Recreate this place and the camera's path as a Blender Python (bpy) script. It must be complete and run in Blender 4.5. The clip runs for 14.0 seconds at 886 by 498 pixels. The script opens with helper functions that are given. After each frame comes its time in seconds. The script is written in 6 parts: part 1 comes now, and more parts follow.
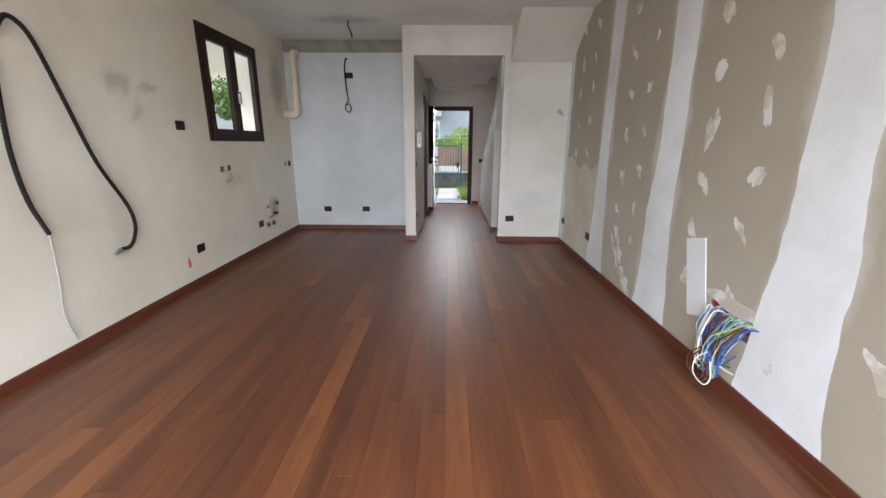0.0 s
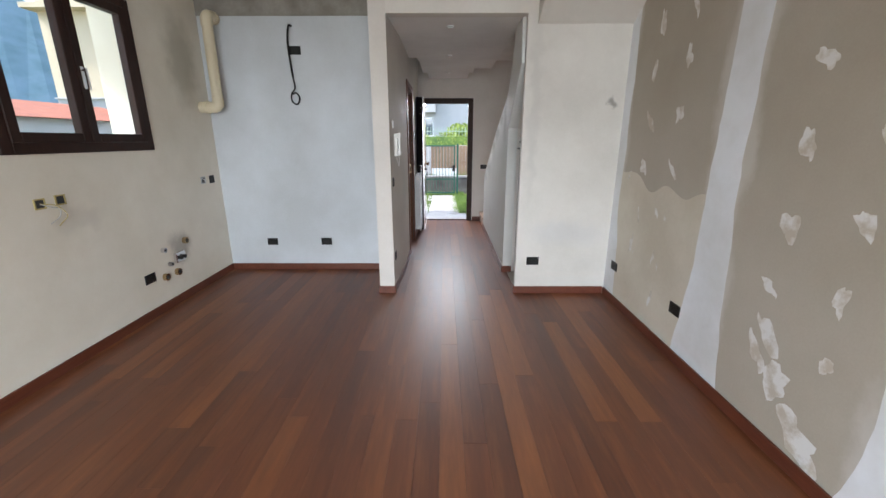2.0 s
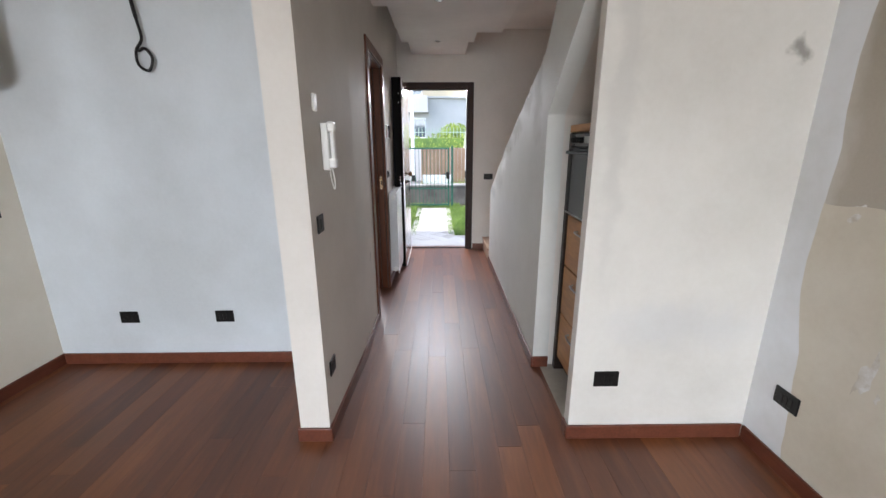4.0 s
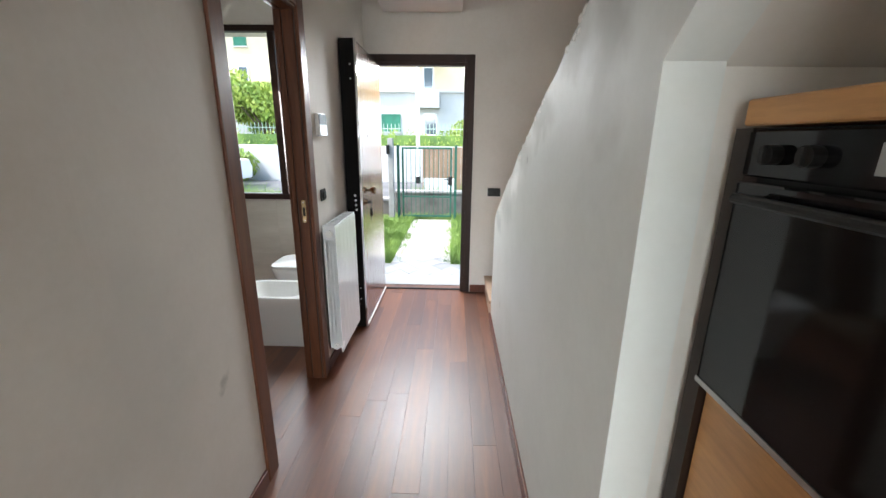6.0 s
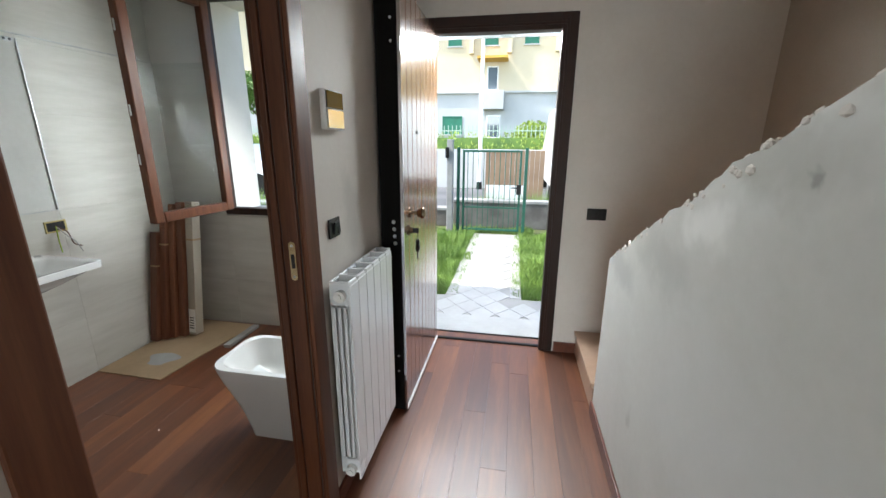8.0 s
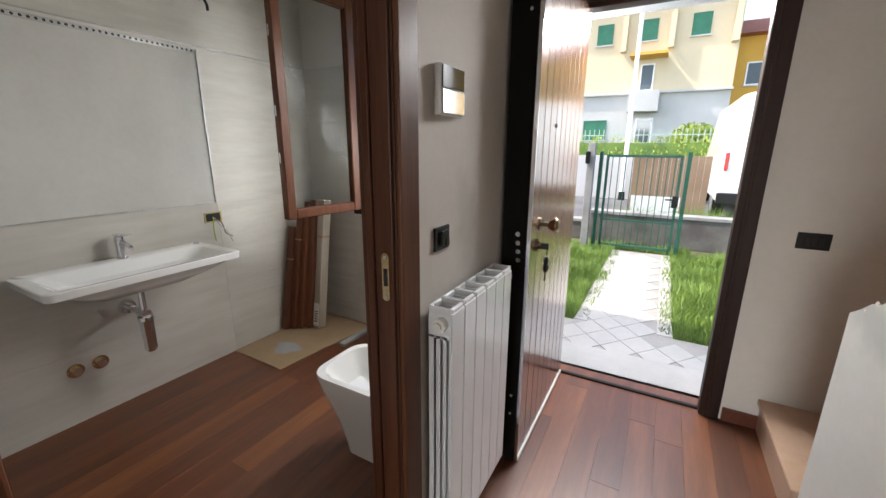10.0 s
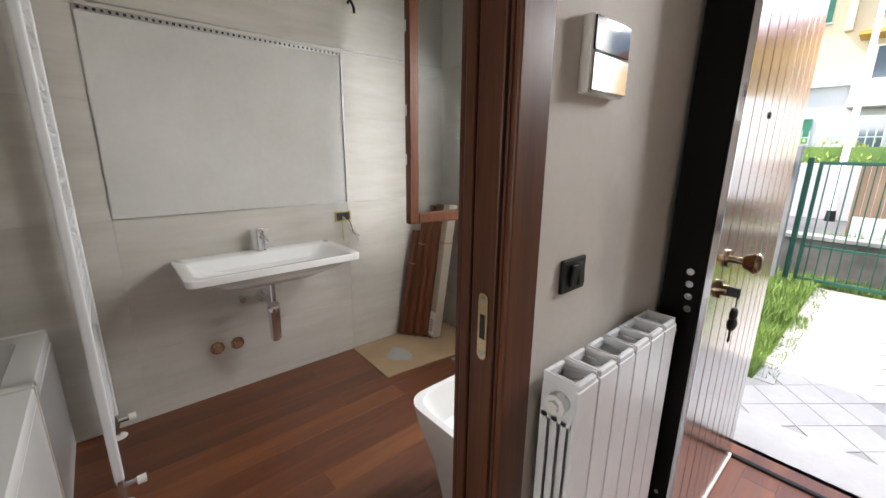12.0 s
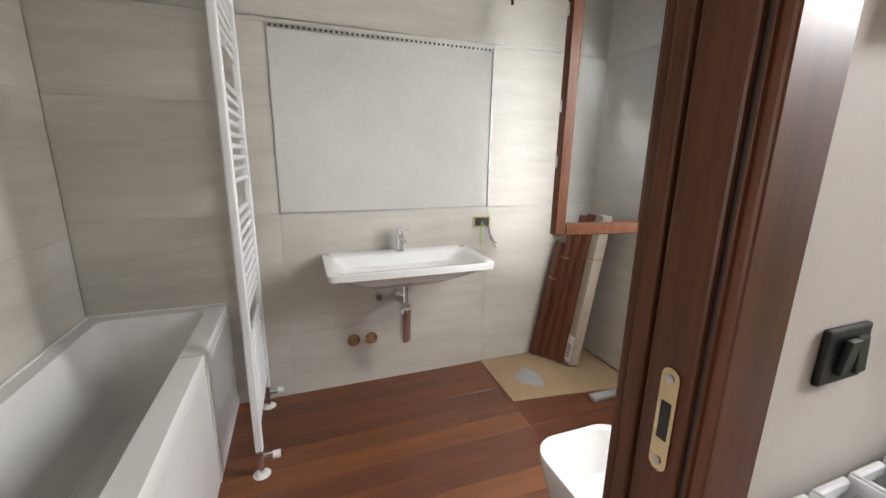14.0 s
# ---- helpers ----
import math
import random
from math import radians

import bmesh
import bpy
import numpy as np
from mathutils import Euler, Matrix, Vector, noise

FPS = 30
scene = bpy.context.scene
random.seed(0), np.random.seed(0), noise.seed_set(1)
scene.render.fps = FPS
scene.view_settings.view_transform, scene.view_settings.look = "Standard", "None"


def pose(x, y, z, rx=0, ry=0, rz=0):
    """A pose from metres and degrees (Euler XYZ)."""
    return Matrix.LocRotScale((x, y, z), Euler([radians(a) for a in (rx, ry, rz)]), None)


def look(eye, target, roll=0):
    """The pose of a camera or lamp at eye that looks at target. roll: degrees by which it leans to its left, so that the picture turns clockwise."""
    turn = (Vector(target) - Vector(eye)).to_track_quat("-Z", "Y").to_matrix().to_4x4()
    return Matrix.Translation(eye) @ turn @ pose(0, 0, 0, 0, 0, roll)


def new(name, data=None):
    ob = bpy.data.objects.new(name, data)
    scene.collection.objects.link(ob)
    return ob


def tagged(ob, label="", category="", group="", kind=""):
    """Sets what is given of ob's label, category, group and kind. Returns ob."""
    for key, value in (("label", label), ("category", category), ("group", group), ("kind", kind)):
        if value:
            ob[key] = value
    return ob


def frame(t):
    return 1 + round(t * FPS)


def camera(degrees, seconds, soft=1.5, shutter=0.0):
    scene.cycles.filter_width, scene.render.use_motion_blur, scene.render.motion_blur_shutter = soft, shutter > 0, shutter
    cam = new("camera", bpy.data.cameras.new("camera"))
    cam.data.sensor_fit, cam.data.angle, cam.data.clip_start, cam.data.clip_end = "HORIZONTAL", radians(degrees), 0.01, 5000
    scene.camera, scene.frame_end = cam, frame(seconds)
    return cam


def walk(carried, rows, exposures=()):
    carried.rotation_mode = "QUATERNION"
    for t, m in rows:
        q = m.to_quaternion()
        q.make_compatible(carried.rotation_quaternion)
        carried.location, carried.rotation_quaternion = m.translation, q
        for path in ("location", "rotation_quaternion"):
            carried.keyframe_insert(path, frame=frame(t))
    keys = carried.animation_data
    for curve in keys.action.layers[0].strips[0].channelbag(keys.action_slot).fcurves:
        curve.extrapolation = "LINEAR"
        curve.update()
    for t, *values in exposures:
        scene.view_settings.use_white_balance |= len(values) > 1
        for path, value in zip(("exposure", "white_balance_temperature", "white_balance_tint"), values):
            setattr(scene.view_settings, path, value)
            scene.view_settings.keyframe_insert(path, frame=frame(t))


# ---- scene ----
cam = camera(97.0, 14.0)
PATH = [
    (0, (0.129, -0.083, 1.365), (0.101, 1.848, 0.846), 0.3),
    (0.5, (0.142, 0.39, 1.43), (0.116, 2.321, 0.908), 0.2),
    (1, (0.16, 0.856, 1.427), (0.118, 2.788, 0.912), 0.0),
    (1.5, (0.133, 1.316, 1.435), (0.112, 3.247, 0.914), 0.1),
    (2, (0.142, 1.83, 1.464), (0.136, 3.757, 0.927), 0.0),
    (2.5, (0.114, 2.286, 1.458), (0.123, 4.214, 0.924), -0.0),
    (3, (0.157, 2.812, 1.411), (0.171, 4.743, 0.89), -0.0),
    (3.5, (0.119, 3.313, 1.42), (0.154, 5.243, 0.897), 0.0),
    (3.7, (0.141, 3.52, 1.433), (0.172, 5.449, 0.909), -0.1),
    (5.8, (0.519, 5.278, 1.428), (0.461, 7.206, 0.902), 0.5),
    (6, (0.487, 5.432, 1.458), (0.436, 7.358, 0.921), 0.6),
    (6.5, (0.511, 5.701, 1.472), (0.425, 7.624, 0.929), 0.7),
    (7, (0.469, 6.023, 1.465), (0.395, 7.947, 0.924), 0.7),
    (7.5, (0.396, 6.271, 1.432), (0.254, 8.193, 0.897), 0.6),
    (7.7, (0.354, 6.366, 1.433), (0.134, 8.282, 0.903), 0.5),
    (9.8, (0.268, 6.79, 1.371), (-0.618, 8.514, 0.877), 0.2),
    (10, (0.241, 6.81, 1.382), (-0.699, 8.505, 0.888), 0.3),
    (10.5, (0.192, 6.872, 1.386), (-0.887, 8.483, 0.895), 0.3),
    (11, (0.148, 6.942, 1.371), (-1.079, 8.445, 0.887), 0.4),
    (11.5, (0.119, 7.024, 1.372), (-1.23, 8.421, 0.893), 0.4),
    (12, (0.094, 7.089, 1.367), (-1.369, 8.366, 0.888), 0.7),
    (12.5, (0.08, 7.127, 1.367), (-1.487, 8.275, 0.892), 0.8),
    (13, (0.042, 7.147, 1.37), (-1.623, 8.148, 0.896), 0.9),
    (13.5, (-0.035, 7.191, 1.36), (-1.785, 8.036, 0.891), 0.8),
    (14, (-0.076, 7.204, 1.347), (-1.9, 7.88, 0.884), 0.9),
]
EXPOSURES = [(0, 1.75, 6350, 12), (2, 2.1, 6200, 11), (3.5, 2.15, 6250, 13), (6.0, 2.68, 6350, 6), (7.5, 2.4, 6300, 4),
             (10.0, 2.1, 6850, 11), (12, 2.4, 6850, 12), (14, 2.8, 6850, 12)]
walk(cam, [(t, look(eye, target, roll)) for t, eye, target, roll in PATH], EXPOSURES)

# ---- world and light ----
SUN_ELEVATION, SUN_AZIMUTH = radians(50), radians(-108)   # azimuth from +y towards +x, where the sun stands
world = bpy.data.worlds.new("world")
scene.world = world
world.use_nodes = True
wn, wl = world.node_tree.nodes, world.node_tree.links
wn.clear()
sky = wn.new("ShaderNodeTexSky")
sky.sky_type, sky.sun_disc = "NISHITA", False
sky.sun_elevation, sky.sun_rotation = SUN_ELEVATION, SUN_AZIMUTH
sky.air_density, sky.dust_density, sky.ozone_density = 1.0, 2.0, 1.0
bg = wn.new("ShaderNodeBackground")
bg.inputs["Strength"].default_value = 0.12
wout = wn.new("ShaderNodeOutputWorld")
wl.new(sky.outputs["Color"], bg.inputs["Color"])
wl.new(bg.outputs["Background"], wout.inputs["Surface"])

sun = new("sun", bpy.data.lights.new("sun", "SUN"))
sun.data.energy, sun.data.angle, sun.data.color = 1.6, radians(1.0), (1.0, 0.95, 0.88)
sun_dir = Vector((math.sin(SUN_AZIMUTH) * math.cos(SUN_ELEVATION), math.cos(SUN_AZIMUTH) * math.cos(SUN_ELEVATION), math.sin(SUN_ELEVATION)))
sun.matrix_world = look(sun_dir * 50, (0, 0, 0))


def window_light(name, eye, target, width, height, power, color):
    """An area lamp in place of sky light that enters by an opening."""
    lamp = new(name, bpy.data.lights.new(name, "AREA"))
    lamp.data.shape, lamp.data.size, lamp.data.size_y = "RECTANGLE", width, height
    lamp.data.energy, lamp.data.color = power, color
    lamp.matrix_world = look(eye, target)
    return lamp


window_light("skylight_rear_window", (-0.3, -9.5, 5.2), (-0.3, 0.0, 1.4), 18.0, 8.0, 2000, (0.86, 0.94, 1.0))
window_light("garden_bounce_rear_window", (-0.3, -1.45, 1.2), (-1.1, 3.0, 1.3), 3.1, 2.1, 26, (0.95, 0.97, 1.0))
# Hidden lamp added under the door head to brighten the hall.
window_light("sky_fill_entrance", (0.18, 9.39, 2.115), (0.18, 8.3, 0.0), 0.74, 0.20, 20, (0.96, 0.97, 1.0))
# Lamp added in the unseen right half of the bathroom window, for sky light.
window_light("sky_fill_bath_window", (-0.86, 9.30, 1.62), (-1.05, 7.9, 0.2), 0.40, 1.35, 8.6, (0.95, 0.98, 1.0))


# ---- materials ----
def principled(name, color, rough=0.6, metal=0.0, **inputs):
    """A material with its shader; returns material, shader and a node maker."""
    m = bpy.data.materials.new(name)
    m.use_nodes = True
    b = m.node_tree.nodes["Principled BSDF"]
    b.inputs["Base Color"].default_value = (*color, 1)
    b.inputs["Roughness"].default_value = rough
    b.inputs["Metallic"].default_value = metal
    for key, value in inputs.items():
        b.inputs[key.replace("_", " ")].default_value = value
    return m, b


def node(m, kind, **values):
    n = m.node_tree.nodes.new(kind)
    for key, value in values.items():
        n.inputs[key.replace("_", " ")].default_value = value
    return n


def link(m, a, b):
    m.node_tree.links.new(a, b)


def coords(m, scale=(1, 1, 1), use="Object", shift=None):
    """Texture coordinates, stretched by scale."""
    tc, mp = node(m, "ShaderNodeTexCoord"), node(m, "ShaderNodeMapping")
    mp.inputs["Scale"].default_value = scale
    link(m, tc.outputs[use], mp.inputs["Vector"])
    if shift:
        link(m, shift, mp.inputs["Location"])
    return mp.outputs["Vector"]


def ramp(m, fac, stops):
    r = node(m, "ShaderNodeValToRGB")
    while len(r.color_ramp.elements) < len(stops):
        r.color_ramp.elements.new(0.5)
    for e, (p, c) in zip(r.color_ramp.elements, stops):
        e.position, e.color = p, (*c, 1)
    link(m, fac, r.inputs["Fac"])
    return r.outputs["Color"]


def noise_fac(m, vector, scale, detail=4, rough=0.55):
    n = node(m, "ShaderNodeTexNoise", Scale=scale, Detail=detail, Roughness=rough)
    link(m, vector, n.inputs["Vector"])
    return n.outputs["Fac"]


def mix(m, fac, a, b, blend="MIX"):
    n = m.node_tree.nodes.new("ShaderNodeMix")
    n.data_type, n.blend_type = "RGBA", blend
    for socket, value in ((n.inputs[0], fac), (n.inputs[6], a), (n.inputs[7], b)):
        if isinstance(value, (int, float)):
            socket.default_value = value
        elif isinstance(value, tuple):
            socket.default_value = (*value, 1)
        else:
            link(m, value, socket)
    return n.outputs[2]


def bump(m, b, height, strength=0.2, distance=0.002):
    n = node(m, "ShaderNodeBump", Strength=strength, Distance=distance)
    link(m, height, n.inputs["Height"])
    link(m, n.outputs["Normal"], b.inputs["Normal"])


def stain(m, col, centre, radii, tint, strength):
    """A soft smear of dirt, mortar or painted light round a place, its outline broken by noise."""
    tc = node(m, "ShaderNodeTexCoord")
    warp = node(m, "ShaderNodeTexNoise", Scale=7.0, Detail=4.0)
    link(m, tc.outputs["Object"], warp.inputs["Vector"])
    shift = node(m, "ShaderNodeVectorMath")
    shift.operation = "MULTIPLY_ADD"
    shift.inputs[1].default_value = (0.22, 0.22, 0.22)
    link(m, warp.outputs["Color"], shift.inputs[0])
    link(m, tc.outputs["Object"], shift.inputs[2])
    mp = node(m, "ShaderNodeMapping")
    mp.vector_type = "POINT"
    mp.inputs["Scale"].default_value = tuple(1 / r for r in radii)
    mp.inputs["Location"].default_value = tuple(-(c + 0.11) / r for c, r in zip(centre, radii))
    link(m, shift.outputs[0], mp.inputs["Vector"])
    length = node(m, "ShaderNodeVectorMath")
    length.operation = "LENGTH"
    link(m, mp.outputs["Vector"], length.inputs[0])
    fall = node(m, "ShaderNodeMapRange")
    fall.interpolation_type = "SMOOTHSTEP"
    fall.inputs[1].default_value, fall.inputs[2].default_value = 1.15, 0.25
    fall.inputs[3].default_value, fall.inputs[4].default_value = 0.0, strength
    link(m, length.outputs["Value"], fall.inputs[0])
    return mix(m, fall.outputs[0], col, tint)


def mottled(name, light, dark, rough=0.7, scale=1.2, fine=60.0, relief=0.15, metal=0.0, low=0.35, high=0.65, stains_and_light=(), **inputs):
    """A surface whose colour wanders between two tones, with fine relief."""
    m, b = principled(name, light, rough, metal, **inputs)
    v = coords(m)
    big = noise_fac(m, v, scale, 5, 0.6)
    small = noise_fac(m, v, fine, 3)
    col = ramp(m, big, [(low, dark), (high, light)])
    col = mix(m, 0.06, col, small, "OVERLAY")
    for centre, radii, tint, strength in stains_and_light:
        col = stain(m, col, centre, radii, tint, strength)
    link(m, col, b.inputs["Base Color"])
    rr = node(m, "ShaderNodeMapRange")
    rr.inputs[3].default_value, rr.inputs[4].default_value = max(rough - 0.08, 0.02), min(rough + 0.08, 1)
    link(m, big, rr.inputs[0])
    link(m, rr.outputs[0], b.inputs["Roughness"])
    if relief:
        bump(m, b, small, relief, 0.002)
    return m


def wood(name, dark, mid, light, rough=0.35, along=(14, 0.9, 14), per_object=0.5, relief=0.12, coat=0.0, red=None, streaks=0.45):
    """Wood with its grain along the least stretched axis; boards differ by Object Info's Random."""
    m, b = principled(name, mid, rough)
    info = node(m, "ShaderNodeObjectInfo")
    mul = node(m, "ShaderNodeVectorMath")
    mul.operation = "SCALE"
    mul.inputs[0].default_value = (37.0, 91.0, 53.0)
    link(m, info.outputs["Random"], mul.inputs["Scale"])
    v = coords(m, along, "Object", mul.outputs[0])
    grain = noise_fac(m, v, 1.6, 6, 0.65)
    fine = noise_fac(m, v, 9.0, 4, 0.6)
    base = ramp(m, grain, [(0.28, dark), (0.5, mid), (0.75, light)])
    tone = ramp(m, info.outputs["Random"], [(0.0, dark), (0.35, mid), (0.65, red or mid), (1.0, light)])
    col = mix(m, per_object, base, tone)
    streak = ramp(m, fine, [(0.35, (0.55, 0.55, 0.55)), (0.6, (1, 1, 1))])
    col = mix(m, streaks, col, streak, "MULTIPLY")
    link(m, col, b.inputs["Base Color"])
    rr = node(m, "ShaderNodeMapRange")
    rr.inputs[3].default_value, rr.inputs[4].default_value = rough - 0.06, rough + 0.08
    link(m, grain, rr.inputs[0])
    link(m, rr.outputs[0], b.inputs["Roughness"])
    b.inputs["Coat Weight"].default_value = coat
    b.inputs["Coat Roughness"].default_value = 0.2
    bump(m, b, fine, relief, 0.001)
    return m


M_PLANK = wood("merbau floor", (0.064, 0.017, 0.0062), (0.135, 0.038, 0.0115), (0.29, 0.10, 0.028), 0.43, (8, 0.7, 8), 0.5, 0.04, 0.0, red=(0.15, 0.044, 0.013), streaks=0.28)
M_PLANK.node_tree.nodes["Principled BSDF"].inputs["Specular IOR Level"].default_value = 0.85
M_SUBFLOOR, _ = principled("dark joint", (0.02, 0.008, 0.005), 0.9)
M_SKIRT = wood("red brown skirting", (0.09, 0.024, 0.014), (0.13, 0.038, 0.02), (0.17, 0.055, 0.03), 0.35, (9, 0.8, 9), 0.2, 0.05)
M_PLASTER = mottled("cream plaster", (0.82, 0.77, 0.67), (0.68, 0.62, 0.51), 0.75, 0.8, 45, 0.2, stains_and_light=(
    ((-2.33, 3.00, 1.80), (0.6, 0.15, 0.12), (0.40, 0.37, 0.32), 0.6), ((-2.33, 3.32, 1.79), (0.6, 0.15, 0.07), (0.40, 0.37, 0.32), 0.6), ((-2.33, 3.14, 1.60), (0.6, 0.10, 0.10), (0.40, 0.37, 0.32), 0.4),
    ((-2.33, 5.38, 0.52), (0.6, 0.17, 0.17), (0.3, 0.28, 0.25), 0.75), ((-2.33, 5.83, 2.15), (0.6, 0.26, 0.50), (0.40, 0.37, 0.29), 0.75), ((-2.33, 4.45, 0.95), (0.6, 0.22, 0.10), (0.40, 0.37, 0.32), 0.25),
    ((-2.33, 2.75, 0.75), (0.6, 0.12, 0.3), (0.5, 0.47, 0.42), 0.35)))
M_PLASTER_N = mottled("beige grey plaster", (0.73, 0.70, 0.65), (0.60, 0.57, 0.52), 0.75, 0.9, 45, 0.2, stains_and_light=(
    ((1.60, 5.46, 1.768), (0.045, 0.6, 0.04), (0.25, 0.23, 0.2), 0.9), ((0.93, 5.46, 1.7), (0.07, 0.6, 1.0), (0.5, 0.48, 0.45), 0.45), ((1.3, 5.46, 0.62), (0.45, 0.6, 0.16), (0.55, 0.55, 0.56), 0.4)))
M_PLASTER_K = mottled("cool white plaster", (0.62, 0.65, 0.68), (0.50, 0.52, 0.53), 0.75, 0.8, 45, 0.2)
M_PLASTER_H = mottled("hall plaster", (0.68, 0.64, 0.59), (0.58, 0.54, 0.49), 0.7, 0.9, 45, 0.15, stains_and_light=(
    ((-0.31, 6.62, 0.62), (0.6, 0.03, 0.03), (0.36, 0.34, 0.31), 0.7), ((-0.31, 6.3, 0.9), (0.6, 0.2, 0.5), (0.50, 0.49, 0.46), 0.4), ((-0.31, 7.95, 1.15), (0.6, 0.10, 0.18), (0.42, 0.40, 0.37), 0.5),))
M_PLASTER_S = mottled("cool stair plaster", (0.66, 0.665, 0.635), (0.55, 0.55, 0.52), 0.65, 0.8, 40, 0.2, stains_and_light=(
    ((0.81, 6.36, 1.66), (0.6, 0.13, 0.26), (0.36, 0.35, 0.32), 0.75), ((0.81, 6.62, 1.70), (0.6, 0.16, 0.10), (0.36, 0.35, 0.31), 0.7),
    ((0.81, 8.25, 0.90), (0.6, 0.26, 0.10), (0.42, 0.43, 0.42), 0.7), ((0.81, 7.85, 1.06), (0.6, 0.30, 0.12), (0.40, 0.41, 0.39), 0.6),
    ((0.81, 7.35, 1.40), (0.6, 0.22, 0.09), (0.38, 0.38, 0.34), 0.7), ((0.81, 6.98, 1.53), (0.6, 0.22, 0.11), (0.34, 0.34, 0.30), 0.75),
    ((0.81, 7.55, 1.22), (0.6, 0.14, 0.09), (0.84, 0.84, 0.82), 0.7), ((0.81, 7.24, 1.38), (0.6, 0.022, 0.02), (0.26, 0.25, 0.23), 0.8),
    # The last, wide cool patch paints the light from the entrance.
    ((0.81, 7.9, 0.42), (0.6, 0.05, 0.05), (0.42, 0.41, 0.39), 0.5), ((0.81, 7.2, 0.75), (0.6, 0.7, 0.35), (0.70, 0.71, 0.71), 0.5)))
M_CEIL = mottled("ceiling plaster", (0.78, 0.77, 0.75), (0.66, 0.65, 0.63), 0.85, 1.1, 50, 0.1, stains_and_light=(((-1.15, 5.25, 2.82), (0.5, 0.22, 0.6), (0.42, 0.4, 0.37), 0.7),))
M_ROUGHCAST = mottled("raw grey render", (0.34, 0.32, 0.28), (0.22, 0.2, 0.175), 0.9, 4, 40, 0.5)
M_DRYWALL = mottled("drywall paper", (0.43, 0.385, 0.32), (0.36, 0.315, 0.25), 0.75, 0.8, 90, 0.05)
BANDS = ((4.04, 0.26), (2.85, 0.30), (1.58, 0.33), (0.40, 0.3), (5.40, 0.15))


def feather(m, reach, tone, most):
    """Thin compound smeared out beside each joint, its border broken by noise."""
    nodes, shader = m.node_tree.nodes, m.node_tree.nodes["Principled BSDF"]
    col = shader.inputs["Base Color"].links[0].from_socket
    tc = node(m, "ShaderNodeTexCoord")
    parts = nodes.new("ShaderNodeSeparateXYZ")
    link(m, tc.outputs["Object"], parts.inputs[0])
    wander = nodes.new("ShaderNodeMath")
    wander.operation = "MULTIPLY_ADD"
    wander.inputs[1].default_value = 0.30
    link(m, noise_fac(m, coords(m, (1, 1, 0.6)), 3.0, 5, 0.6), wander.inputs[0])
    link(m, parts.outputs["Y"], wander.inputs[2])
    best = None
    for y, w in BANDS:
        away = nodes.new("ShaderNodeMath")
        away.operation = "SUBTRACT"
        link(m, wander.outputs[0], away.inputs[0])
        away.inputs[1].default_value = y + 0.15
        size = nodes.new("ShaderNodeMath")
        size.operation = "ABSOLUTE"
        link(m, away.outputs[0], size.inputs[0])
        fall = node(m, "ShaderNodeMapRange")
        fall.interpolation_type = "SMOOTHSTEP"
        fall.inputs[1].default_value, fall.inputs[2].default_value = w / 2 + reach, w / 2 - 0.02
        fall.inputs[3].default_value, fall.inputs[4].default_value = 0.0, most
        link(m, size.outputs[0], fall.inputs[0])
        if best is None:
            best = fall.outputs[0]
        else:
            top = nodes.new("ShaderNodeMath")
            top.operation = "MAXIMUM"
            link(m, best, top.inputs[0])
            link(m, fall.outputs[0], top.inputs[1])
            best = top.outputs[0]
    link(m, mix(m, best, col, tone), shader.inputs["Base Color"])


feather(M_DRYWALL, 0.07, (0.60, 0.58, 0.54), 0.6)
M_COMPOUND = mottled("joint compound", (0.76, 0.775, 0.80), (0.64, 0.64, 0.635), 0.7, 2.2, 30, 0.1, low=0.3, high=0.6)
M_DAB = mottled("thin filler dab", (0.70, 0.69, 0.67), (0.50, 0.45, 0.375), 0.7, 9.0, 40, 0.1, low=0.42, high=0.56)
M_DARKWOOD = wood("dark walnut frame", (0.014, 0.006, 0.004), (0.026, 0.010, 0.006), (0.045, 0.016, 0.009), 0.5, (9, 9, 0.7), 0.1, 0.08)
M_DARKWOOD.node_tree.nodes["Principled BSDF"].inputs["Specular IOR Level"].default_value = 0.25
M_CASING = wood("walnut casing", (0.080, 0.025, 0.011), (0.125, 0.043, 0.019), (0.175, 0.065, 0.030), 0.40, (12, 12, 0.8), 0.1, 0.08)
M_CASING.node_tree.nodes["Principled BSDF"].inputs["Specular IOR Level"].default_value = 0.3
M_TILE, tile_shader = principled("grey wall tile", (0.55, 0.52, 0.47), 0.52)
tile_info = node(M_TILE, "ShaderNodeObjectInfo")
tile_shift = node(M_TILE, "ShaderNodeVectorMath")
tile_shift.operation = "SCALE"
tile_shift.inputs[0].default_value = (17.0, 23.0, 31.0)
link(M_TILE, tile_info.outputs["Random"], tile_shift.inputs["Scale"])
tile_vec = coords(M_TILE, (0.7, 0.7, 4.5), "Object", tile_shift.outputs[0])
link(M_TILE, mix(M_TILE, 0.5, ramp(M_TILE, noise_fac(M_TILE, tile_vec, 1.3, 6, 0.6), [(0.3, (0.41, 0.385, 0.335)), (0.5, (0.51, 0.485, 0.435)), (0.72, (0.62, 0.59, 0.54))]),
                 ramp(M_TILE, noise_fac(M_TILE, tile_vec, 5.0, 4, 0.6), [(0.35, (0.49, 0.465, 0.42)), (0.65, (0.58, 0.555, 0.51))])), tile_shader.inputs["Base Color"])
M_BLACK, _ = principled("black plastic", (0.008, 0.0075, 0.007), 0.4, Specular_IOR_Level=0.3)
M_GROUND = mottled("soil", (0.12, 0.13, 0.05), (0.06, 0.07, 0.025), 0.95, 1.5, 20, 0.6)
